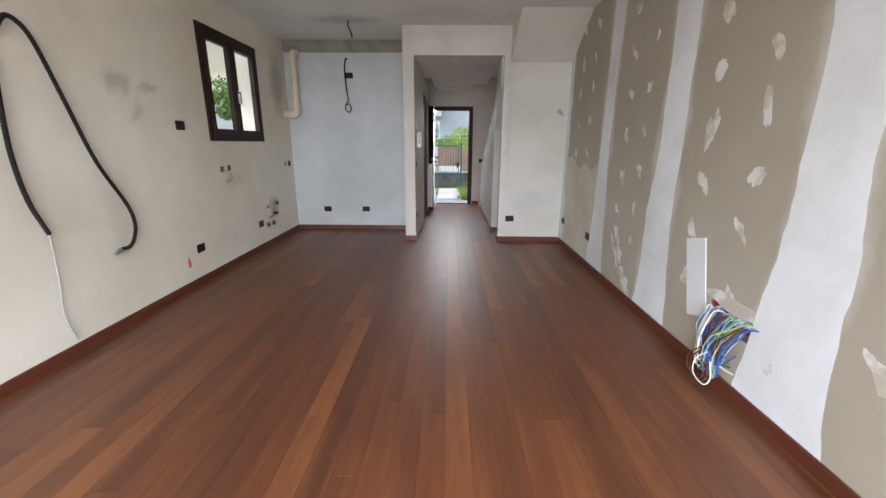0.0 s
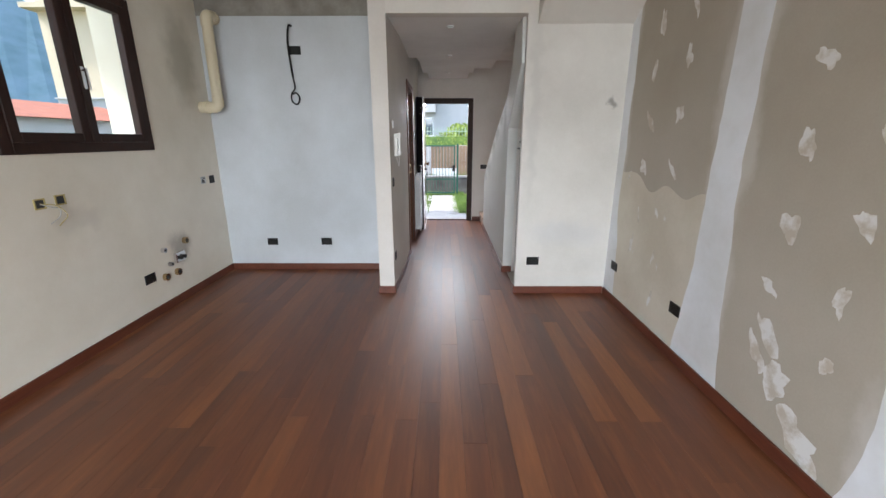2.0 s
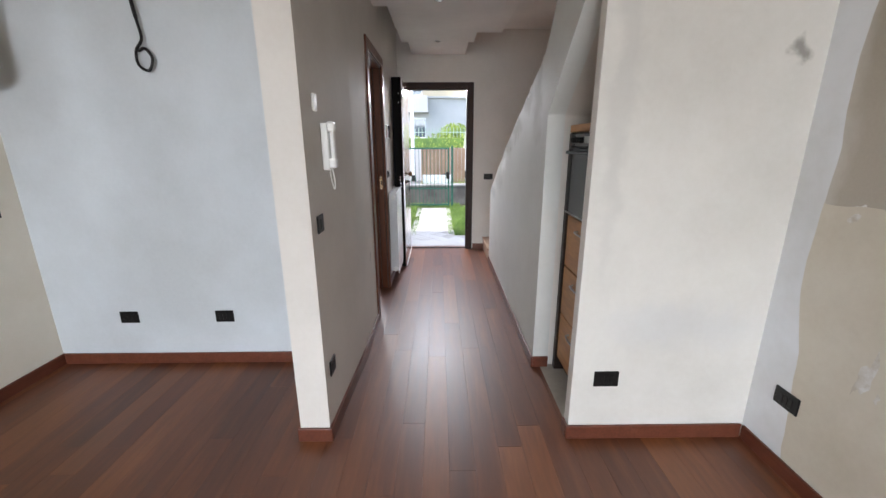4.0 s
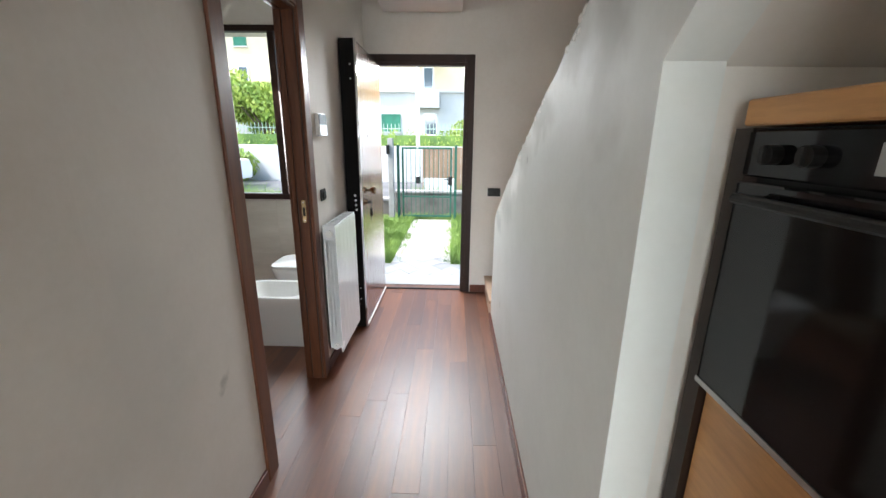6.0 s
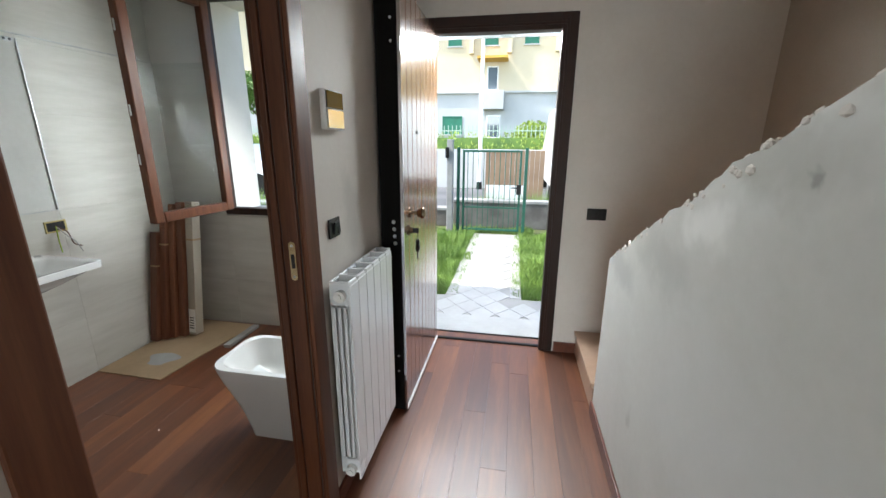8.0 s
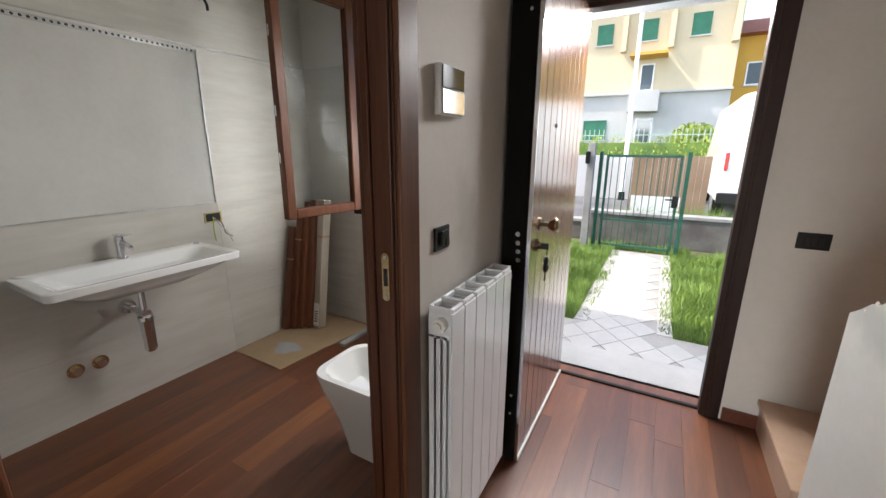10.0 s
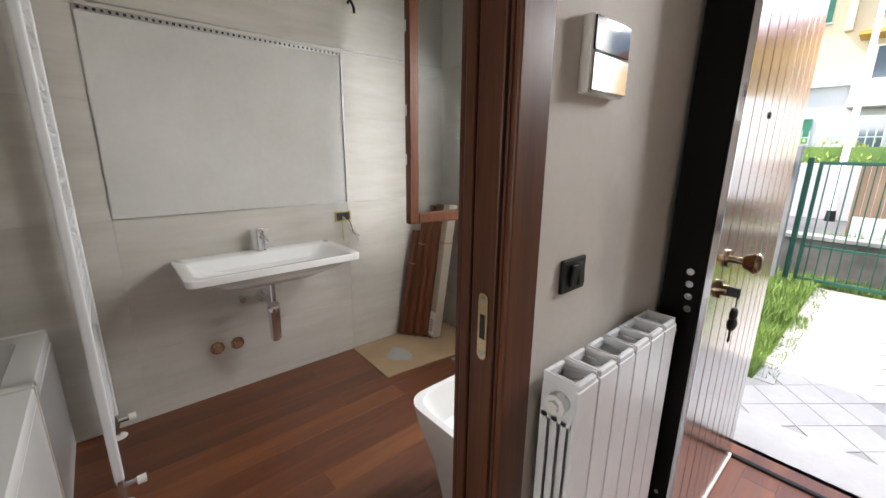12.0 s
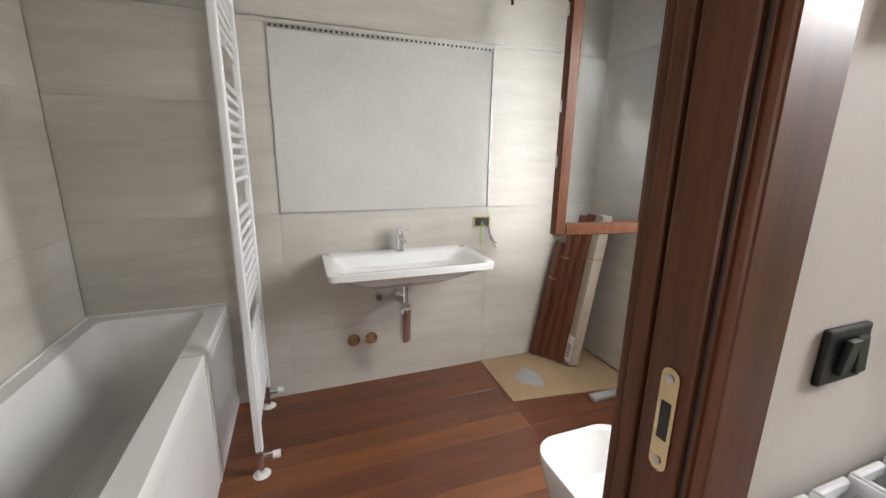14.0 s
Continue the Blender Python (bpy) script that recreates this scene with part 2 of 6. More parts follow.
M_ASPHALT = mottled("asphalt", (0.13, 0.13, 0.135), (0.08, 0.08, 0.085), 0.9, 0.7, 60, 0.4)


# ---- mesh helpers ----
def box(bm, x0, x1, y0, y1, z0, z1, bevel=0.0, segments=1):
    """Adds a box, its edges rounded by bevel."""
    made = bmesh.ops.create_cube(bm, size=1.0)["verts"]
    for v in made:
        v.co = Vector(((x0 + x1) / 2 + v.co.x * (x1 - x0), (y0 + y1) / 2 + v.co.y * (y1 - y0), (z0 + z1) / 2 + v.co.z * (z1 - z0)))
    if bevel:
        edges = list({e for v in made for e in v.link_edges})
        bmesh.ops.bevel(bm, geom=edges, offset=bevel, segments=segments, affect="EDGES", profile=0.5)


def rod(bm, a, b, r, sides=12, r2=None):
    """Adds a closed cylinder or cone from a to b."""
    a, b = Vector(a), Vector(b)
    m = Matrix.Translation((a + b) / 2) @ (b - a).to_track_quat("Z", "Y").to_matrix().to_4x4()
    bmesh.ops.create_cone(bm, cap_ends=True, segments=sides, radius1=r, radius2=r if r2 is None else r2, depth=(b - a).length, matrix=m)


def ball(bm, c, r, sx=1.0, sy=1.0, sz=1.0, u=16, v=10):
    bmesh.ops.create_uvsphere(bm, u_segments=u, v_segments=v, radius=1.0, matrix=Matrix.Translation(c) @ Matrix.Diagonal((r * sx, r * sy, r * sz, 1)))


def prism(bm, outline, axis, lo, hi):
    """Extrudes an outline of (a, b) pairs along an axis: x takes (y, z), y takes (x, z), z takes (x, y)."""
    put = {"x": lambda p, d: (d, p[0], p[1]), "y": lambda p, d: (p[0], d, p[1]), "z": lambda p, d: (p[0], p[1], d)}[axis]
    one = [bm.verts.new(put(p, lo)) for p in outline]
    two = [bm.verts.new(put(p, hi)) for p in outline]
    n = len(outline)
    bm.faces.new(one)
    bm.faces.new(two[::-1])
    for i in range(n):
        bm.faces.new((one[i], two[i], two[(i + 1) % n], one[(i + 1) % n]))
    bmesh.ops.recalc_face_normals(bm, faces=bm.faces)


def spline(points, steps=10):
    """A smooth line through points."""
    pts = [Vector(p) for p in points]
    pts = [2 * pts[0] - pts[1]] + pts + [2 * pts[-1] - pts[-2]]
    out = []
    for i in range(1, len(pts) - 2):
        p0, p1, p2, p3 = pts[i - 1:i + 3]
        for k in range(steps):
            t = k / steps
            out.append(0.5 * (2 * p1 + (p2 - p0) * t + (2 * p0 - 5 * p1 + 4 * p2 - p3) * t * t + (3 * p1 - p0 - 3 * p2 + p3) * t ** 3))
    return out + [pts[-2]]


def tube(bm, points, r, sides=8, smooth=True, steps=10, ribs=0.0):
    """Adds a tube along points; ribs makes it a corrugated conduit."""
    line = spline(points, steps) if smooth else [Vector(p) for p in points]
    rings, up = [], Vector((0.13, 0.21, 0.97))
    for i, p in enumerate(line):
        way = (line[min(i + 1, len(line) - 1)] - line[max(i - 1, 0)]).normalized()
        side = way.cross(up)
        if side.length < 0.01:
            side = way.cross(Vector((1, 0, 0)))
        side.normalize()
        over = side.cross(way)
        rr = r * (1 + (ribs if i % 2 else -ribs))
        rings.append([bm.verts.new(p + (side * math.cos(2 * math.pi * k / sides) + over * math.sin(2 * math.pi * k / sides)) * rr) for k in range(sides)])
    for one, two in zip(rings, rings[1:]):
        for k in range(sides):
            bm.faces.new((one[k], one[(k + 1) % sides], two[(k + 1) % sides], two[k]))
    bm.faces.new(rings[0][::-1])
    bm.faces.new(rings[-1])


def mesh_of(bm, name, material, smooth=False):
    bmesh.ops.recalc_face_normals(bm, faces=bm.faces)
    me = bpy.data.meshes.new(name)
    bm.to_mesh(me)
    bm.free()
    me.materials.append(material)
    if smooth:
        for p in me.polygons:
            p.use_smooth = True
        me.set_sharp_from_angle(angle=radians(40))
    return me


def part(name, bm, material, parent, label="", smooth=False, kind=""):
    """Links a bmesh as one mesh object under a thing or a part."""
    ob = new(name, mesh_of(bm, name, material, smooth))
    ob.parent = parent
    return tagged(ob, label, kind=kind)


def thing(name, label, category, place=(0, 0, 0), group="", turn=0.0):
    """An Empty at a thing's base; its parts are built round it."""
    ob = new(name)
    ob.empty_display_size = 0.1
    ob.matrix_basis = pose(*place, 0, 0, turn)
    return tagged(ob, label, category, group)


def structure(name, bm, material, label="", smooth=False):
    return tagged(new(name, mesh_of(bm, name, material, smooth)), label, kind="structure")


# ---- the plan ----
WEST, EAST, REAR = -2.33, 1.71, -1.5          # living room walls
PIER_Y, KITCHEN_Y = 5.46, 6.20                # end of the pier and back wall of the kitchen
HALL_W, HALL_E = -0.31, 0.81                  # walls of the hall
FRONT, FRONT_OUT = 9.10, 9.50                 # front wall
BATH_W, BATH_E, BATH_S = -2.25, -0.408, 6.23   # bathroom
CEIL, LOW_CEIL = 2.82, 2.47
DOOR_Y0, DOOR_Y1, DOOR_H = 6.87, 7.585, 2.08   # bathroom doorway
ENT_X0, ENT_X1, ENT_H = -0.29, 0.65, 2.16     # entrance opening
WIN_Y0, WIN_Y1, WIN_Z0, WIN_Z1 = 4.06, 5.26, 1.38, 2.50
BW_X0, BW_X1, BW_Z0, BW_Z1 = -1.80, -0.60, 0.90, 2.38


def slope(y):
    """The top of the wall beside the stair."""
    d = 8.45 - y
    return min(0.885 + 0.545 * d - 0.038 * d * d + 2.0 * max(0.0, d - 2.1) ** 2, 2.5)


def wall_with_hole(bm, axis, lo, hi, a0, a1, z0, z1, h0, h1, k0, k1):
    """A wall between lo and hi across the axis, a0 to a1 along it, with an opening h0 to h1, k0 to k1."""
    for p0, p1, q0, q1 in ((a0, h0, z0, z1), (h1, a1, z0, z1), (h0, h1, z0, k0), (h0, h1, k1, z1)):
        if p1 - p0 > 0.001 and q1 - q0 > 0.001:
            if axis == "x":
                box(bm, lo, hi, p0, p1, q0, q1)
            else:
                box(bm, p0, p1, lo, hi, q0, q1)


TOP = 3.05
bm = bmesh.new()
wall_with_hole(bm, "x", WEST - 0.32, WEST, REAR - 0.3, KITCHEN_Y, -0.15, TOP, WIN_Y0, WIN_Y1, WIN_Z0, WIN_Z1)
structure("wall_west", bm, M_PLASTER, "cream unpainted plaster wall with grey smudges")
bm = bmesh.new()
wall_with_hole(bm, "y", REAR - 0.3, REAR, WEST, EAST, -0.15, TOP, -1.9, 1.3, -0.02, 2.3)
structure("wall_south", bm, M_PLASTER)
bm = bmesh.new()
wall_with_hole(bm, "x", EAST, EAST + 0.12, REAR - 0.3, FRONT, -0.15, TOP, 1.715, 2.145, 0.35, 0.495)
wall_east = structure("wall_east", bm, M_DRYWALL, "brown drywall with white filled joints")
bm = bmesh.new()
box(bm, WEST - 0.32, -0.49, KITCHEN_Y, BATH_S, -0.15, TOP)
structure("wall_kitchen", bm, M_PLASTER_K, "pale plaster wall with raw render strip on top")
bm = bmesh.new()
box(bm, WEST, -0.49, KITCHEN_Y - 0.006, KITCHEN_Y, 2.65, CEIL)
structure("trim", bm, M_ROUGHCAST, "raw grey render strip under the ceiling")
bm = bmesh.new()
prism(bm, [(-0.49, PIER_Y), (HALL_W - 0.035, PIER_Y), (HALL_W, BATH_S), (-0.49, BATH_S)], "z", -0.15, TOP)
box(bm, BATH_E, HALL_W, BATH_S, DOOR_Y0, -0.15, TOP)
box(bm, BATH_E, HALL_W, DOOR_Y0, DOOR_Y1, DOOR_H, TOP)
box(bm, BATH_E, HALL_W, DOOR_Y1, FRONT, -0.15, TOP)
structure("wall_hall_west", bm, M_PLASTER_H, "pale plaster wall with bathroom doorway")
bm = bmesh.new()
box(bm, BATH_W - 0.4, BATH_W, BATH_S, FRONT, -0.15, TOP)
structure("wall_bath_west", bm, M_TILE, "")
bm = bmesh.new()
wall_with_hole(bm, "y", FRONT, FRONT_OUT, BATH_W - 0.4, BATH_E + 0.05, -0.15, TOP, BW_X0, BW_X1, BW_Z0, BW_Z1)
wall_with_hole(bm, "y", FRONT, FRONT_OUT, BATH_E + 0.05, EAST + 0.12, -0.15, TOP, ENT_X0, ENT_X1, -0.15, ENT_H)
structure("wall_north", bm, M_PLASTER_H, "pale plaster front wall with entrance and bathroom window")
# beam over the hall opening and wall beside the niche
bm = bmesh.new()
box(bm, HALL_W - 0.035, 0.835, PIER_Y, PIER_Y + 0.12, LOW_CEIL, TOP)
box(bm, 0.835, EAST, PIER_Y, PIER_Y + 0.06, -0.15, TOP)
structure("wall_niche", bm, M_PLASTER_N, "cream plaster wall beside the hall")
# wall along the stair, with the niche under it
NICHE_Y = 6.11
bm = bmesh.new()
edge = [(8.45 - i * 0.04, slope(8.45 - i * 0.04) + 0.028 * noise.noise(Vector((i * 0.23, 4, 0))) + 0.014 * noise.noise(Vector((i * 0.9, 8, 0)))) for i in range(73)]
prism(bm, [(5.52, 2.10), (NICHE_Y, 1.58), (NICHE_Y, -0.15), (8.45, -0.15)] + edge, "x", HALL_E, HALL_E + 0.098)
structure("wall_stair", bm, M_PLASTER_S, "pale plaster wall with rough sloped top along the stair")
bm = bmesh.new()
box(bm, HALL_E + 0.098, EAST, NICHE_Y + 0.02, NICHE_Y + 0.10, -0.15, 1.9)
structure("wall_niche_back", bm, M_PLASTER_H)
bm = bmesh.new()
crumb = random.Random(8)
for i in range(320):
    y = crumb.uniform(6.2, 8.43)
    r = crumb.uniform(0.004, 0.014)
    bmesh.ops.create_icosphere(bm, subdivisions=1, radius=r, matrix=Matrix.Translation((HALL_E + crumb.uniform(-0.001, 0.02), y, slope(y) + crumb.uniform(-0.03, 0.006))) @ Matrix.Diagonal((0.35, 1.6, 1.0, 1)))
tagged(structure("mortar_edge", bm, M_PLASTER_N, "crumbly pale mortar along the sloped wall top"), kind="stuff")
# sloped underside of the stair
bm = bmesh.new()
prism(bm, [(5.46, 2.39), (4.75, CEIL + 0.02), (5.0, TOP), (5.46, TOP)], "x", 0.92, EAST)
structure("wall_stair_soffit", bm, M_PLASTER_N, "pale boxed underside of the stair")
bm = bmesh.new()
prism(bm, [(5.52, 2.10), (5.52, 2.22), (6.23, 1.64), (6.23, 1.49)], "x", HALL_E + 0.098, EAST)
structure("wall_stair_underside", bm, M_PLASTER_H)
# ceilings
bm = bmesh.new()
box(bm, WEST, EAST, REAR, PIER_Y, CEIL, CEIL + 0.2)
box(bm, WEST, -0.49, PIER_Y, KITCHEN_Y, CEIL, CEIL + 0.2)
structure("ceiling", bm, M_CEIL, "white plaster ceiling with a grey patch round the wire")
bm = bmesh.new()
box(bm, BATH_W, BATH_E, BATH_S, FRONT, 2.72, 2.9)
structure("ceiling_bath", bm, M_CEIL)
bm = bmesh.new()
box(bm, HALL_W - 0.03, HALL_E + 0.02, PIER_Y + 0.12, 7.3, LOW_CEIL, 2.76)
box(bm, -0.19, HALL_E + 0.02, 7.3, 8.07, LOW_CEIL, 2.76)
box(bm, -0.19, 0.585, 8.07, 8.45, LOW_CEIL, 2.76)
box(bm, -0.12, 0.53, 8.45, 9.05, LOW_CEIL, 2.76)
box(bm, HALL_W, EAST, PIER_Y + 0.12, FRONT, 2.76, 2.9)
structure("ceiling_hall", bm, M_CEIL, "white stepped lowered ceiling")
# Unseen roof; its west overhang is added to shade the kitchen window from sun.
bm = bmesh.new()
box(bm, -3.55, 2.0, -2.0, 9.6, TOP, TOP + 0.15)
structure("roof", bm, M_PLASTER)
bm = bmesh.new()
box(bm, WEST - 0.2, EAST + 0.1, REAR, FRONT + 0.2, -0.15, -0.012)
floor = structure("floor", bm, M_SUBFLOOR, "glossy reddish merbau plank floor")
bm = bmesh.new()
box(bm, -2500, 2500, -2500, 2500, -0.5, -0.08)
structure("ground", bm, M_GROUND, "")


# ---- more materials ----
M_GLASS, _ = principled("window glass", (0.95, 0.97, 0.96), 0.02, Transmission_Weight=1.0, IOR=1.05, Specular_IOR_Level=0.9)
M_CERAMIC, _ = principled("white ceramic", (0.78, 0.78, 0.77), 0.12, Coat_Weight=0.4, Coat_Roughness=0.05)
M_ACRYLIC = mottled("white acrylic", (0.74, 0.74, 0.73), (0.68, 0.68, 0.67), 0.22, 1, 20, 0.0)
M_CHROME, _ = principled("chrome", (0.75, 0.75, 0.77), 0.12, 1.0)
M_BRASS = mottled("worn brass", (0.62, 0.47, 0.28), (0.45, 0.33, 0.18), 0.25, 8, 60, 0.02, 1.0)
M_STEEL = mottled("galvanised steel", (0.55, 0.55, 0.54), (0.42, 0.42, 0.41), 0.4, 12, 80, 0.05, 1.0)
M_WHITE = mottled("white enamel", (0.78, 0.79, 0.8), (0.72, 0.73, 0.74), 0.25, 2, 50, 0.02)
M_WHITEPLASTIC, _ = principled("white plastic", (0.76, 0.75, 0.72), 0.35)
M_LEAFBLACK = mottled("black brown door edge and gap shade", (0.005, 0.004, 0.0035), (0.003, 0.0026, 0.0022), 0.75, 3, 60, 0.03, Specular_IOR_Level=0.12)
M_DOORPANEL = wood("lacquered door boards", (0.12, 0.045, 0.02), (0.2, 0.085, 0.038), (0.28, 0.13, 0.06), 0.16, (10, 10, 0.6), 0.15, 0.05, 1.0)
M_PICKET = mottled("pale green picket paint", (0.40, 0.50, 0.42), (0.32, 0.42, 0.34), 0.5, 3, 30, 0.05)
M_BRONZE = mottled("dark worn bronze", (0.34, 0.27, 0.19), (0.2, 0.15, 0.1), 0.22, 8, 60, 0.02, 1.0)
M_SASHGLASS, _ = principled("dusty sash glass", (0.80, 0.84, 0.85), 0.03, Transmission_Weight=1.0, IOR=1.1, Specular_IOR_Level=0.6)
M_WENGE = wood("dark wenge laminate", (0.012, 0.006, 0.004), (0.022, 0.011, 0.007), (0.03, 0.015, 0.01), 0.4, (9, 9, 0.7), 0.1, 0.05)
M_CARD = mottled("cardboard", (0.36, 0.25, 0.15), (0.29, 0.2, 0.115), 0.85, 3, 40, 0.1)
M_PACKWOOD = wood("brown laminate strips", (0.09, 0.03, 0.015), (0.15, 0.052, 0.025), (0.2, 0.075, 0.036), 0.4, (10, 10, 0.7), 0.4, 0.05)
M_ORANGEWOOD = wood("honey cherry veneer", (0.4, 0.19, 0.065), (0.5, 0.25, 0.09), (0.58, 0.31, 0.12), 0.35, (6, 0.8, 6), 0.1, 0.03)
M_OVENGLASS, _ = principled("black oven glass", (0.008, 0.008, 0.009), 0.08, Specular_IOR_Level=0.35)
M_PIPE = mottled("cream plastic pipe", (0.72, 0.64, 0.46), (0.64, 0.56, 0.39), 0.4, 3, 60, 0.02)
M_CABLEBLACK, _ = principled("black conduit", (0.008, 0.007, 0.007), 0.6, Specular_IOR_Level=0.3)
M_CABLEGREY, _ = principled("grey cable", (0.42, 0.41, 0.39), 0.5)
M_BLUE, _ = principled("blue wire", (0.03, 0.09, 0.3), 0.4)
M_LIGHTBLUE, _ = principled("light blue wire", (0.25, 0.42, 0.6), 0.4)
M_GREENWIRE, _ = principled("yellow green wire", (0.35, 0.5, 0.06), 0.4)
M_BROWNWIRE, _ = principled("brown wire", (0.1, 0.035, 0.02), 0.4)
M_REDBOX, _ = principled("red junction box", (0.42, 0.03, 0.02), 0.45)
M_YELLOWBOX, _ = principled("ochre flush box", (0.45, 0.36, 0.14), 0.6)
M_PINK, _ = principled("pink marker", (0.75, 0.16, 0.2), 0.8)
M_SMUDGE = mottled("grey smudged plaster", (0.70, 0.66, 0.58), (0.56, 0.53, 0.47), 0.8, 5, 45, 0.2)
M_STONE = mottled("beige stair stone", (0.52, 0.36, 0.255), (0.42, 0.28, 0.19), 0.3, 4, 60, 0.03)
M_SCREED = mottled("pale niche tile", (0.5, 0.47, 0.41), (0.4, 0.37, 0.32), 0.6, 5, 60, 0.1)
M_RECESS = mottled("smoothed mirror recess", (0.62, 0.61, 0.58), (0.52, 0.51, 0.48), 0.6, 1.3, 40, 0.05)
M_GREENPAINT = mottled("green painted iron", (0.012, 0.10, 0.065), (0.009, 0.075, 0.048), 0.4, 8, 60, 0.05)
M_CONCRETE = mottled("grey concrete", (0.34, 0.335, 0.33), (0.22, 0.215, 0.21), 0.9, 2.5, 30, 0.4)
M_DARKCONCRETE = mottled("stained dark concrete", (0.16, 0.15, 0.14), (0.09, 0.08, 0.075), 0.9, 2.5, 30, 0.4)
M_PAVER = mottled("pale paving stone", (0.42, 0.405, 0.385), (0.35, 0.335, 0.315), 0.85, 2, 30, 0.3)
M_GRASS = mottled("grass blades", (0.20, 0.31, 0.06), (0.11, 0.19, 0.035), 0.6, 3, 10, 0.0)
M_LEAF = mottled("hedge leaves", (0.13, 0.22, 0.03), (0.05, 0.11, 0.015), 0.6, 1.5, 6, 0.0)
M_LEAFYELLOW = mottled("yellow green leaves", (0.33, 0.40, 0.07), (0.15, 0.24, 0.04), 0.6, 1.5, 6, 0.0)
M_BARK = mottled("bark", (0.12, 0.09, 0.06), (0.07, 0.05, 0.035), 0.9, 6, 30, 0.6)
M_FACADE_CREAM = mottled("cream facade", (0.62, 0.53, 0.38), (0.56, 0.47, 0.33), 0.85, 0.4, 20, 0.2)
M_FACADE_GREY = mottled("grey facade", (0.5, 0.5, 0.5), (0.42, 0.42, 0.42), 0.85, 0.4, 20, 0.2)
M_FACADE_OCHRE = mottled("ochre facade", (0.62, 0.36, 0.07), (0.55, 0.31, 0.06), 0.85, 0.4, 20, 0.2)
M_SHUTTER = mottled("green shutter", (0.02, 0.17, 0.1), (0.015, 0.13, 0.075), 0.6, 3, 30, 0.1)
M_DARKGLASS, _ = principled("dark pane", (0.06, 0.08, 0.1), 0.08)
M_ROOFTILE = mottled("red roof tiles", (0.4, 0.14, 0.08), (0.28, 0.1, 0.06), 0.85, 3, 10, 0.5)
M_VANPAINT, _ = principled("white van paint", (0.78, 0.78, 0.78), 0.25, Coat_Weight=0.5)
M_REDLIGHT, _ = principled("red tail lamp", (0.55, 0.02, 0.02), 0.2)
M_BROWNPANEL = mottled("brown slats", (0.3, 0.2, 0.13), (0.22, 0.14, 0.09), 0.8, 2, 20, 0.1)
# Bluer than woodland: the haze of distance is put into the colour.
M_MOUNTAIN = mottled("haze-blue wooded mountain", (0.11, 0.19, 0.24), (0.07, 0.14, 0.17), 1.0, 0.03, 0.3, 0.0)
M_SEAL, _ = principled("rubber seal", (0.03, 0.03, 0.03), 0.8)


# ---- skirting boards ----
def skirt(x0, x1, y0, y1):
    bm = bmesh.new()
    box(bm, x0, x1, y0, y1, 0.0, 0.075, 0.004, 2)
    return structure("baseboard", bm, M_SKIRT, "reddish brown wooden skirting board")


skirt(WEST, WEST + 0.013, REAR, KITCHEN_Y)
skirt(WEST + 0.013, -0.503, KITCHEN_Y - 0.013, KITCHEN_Y)
skirt(-0.503, -0.49, PIER_Y, KITCHEN_Y)
skirt(-0.503, HALL_W - 0.022, PIER_Y - 0.013, PIER_Y)
bm = bmesh.new()
prism(bm, [(HALL_W - 0.035, PIER_Y), (HALL_W - 0.022, PIER_Y), (HALL_W + 0.013, BATH_S), (HALL_W, BATH_S)], "z", 0.0, 0.075)
structure("baseboard", bm, M_SKIRT, "reddish brown wooden skirting board")
skirt(HALL_W, HALL_W + 0.013, BATH_S, 6.79)
skirt(HALL_W, HALL_W + 0.013, 7.66, FRONT)
skirt(0.822, EAST - 0.013, PIER_Y - 0.013, PIER_Y)
skirt(0.822, 0.835, PIER_Y, PIER_Y + 0.06)
skirt(EAST - 0.013, EAST, REAR, PIER_Y - 0.013)
skirt(HALL_E - 0.013, HALL_E, NICHE_Y - 0.013, 8.45)
skirt(HALL_E, HALL_E + 0.098, NICHE_Y - 0.013, NICHE_Y)
skirt(ENT_X1 + 0.01, HALL_E + 0.05, FRONT - 0.013, FRONT)

# ---- joints and filled screw heads on the drywall ----
rng = random.Random(11)


def ragged_band(y, z0, z1, w, seed):
    """A trowelled band of compound, its edges uneven."""
    bm = bmesh.new()
    n = 44
    left, right = [], []
    for i in range(n + 1):
        z = z0 + (z1 - z0) * i / n
        a = noise.noise(Vector((seed, z * 1.7, 0))) * 0.045 + noise.noise(Vector((seed, z * 8, 5))) * 0.014
        b = noise.noise(Vector((seed + 7, z * 1.7, 0))) * 0.045 + noise.noise(Vector((seed + 7, z * 9, 5))) * 0.014
        flare = 0.09 * max(0.0, 1.2 - z) ** 1.5
        left.append((y - w / 2 - flare + a, z))
        right.append((y + w / 2 + flare + b, z))
    x = EAST - 0.0008
    for i in range(n):
        q = [bm.verts.new((x, *p)) for p in (left[i], right[i], right[i + 1], left[i + 1])]
        bm.faces.new(q)
        for p, r in ((left[i], left[i + 1]), (right[i + 1], right[i])):
            bm.faces.new([bm.verts.new(c) for c in ((x, *p), (x, *r), (EAST, *r), (EAST, *p))])
    part("joint_compound_band", bm, M_COMPOUND, wall_east, "white ragged band of joint compound")


for y, w in BANDS:
    ragged_band(y, 0.0, CEIL, w, y * 3.1)


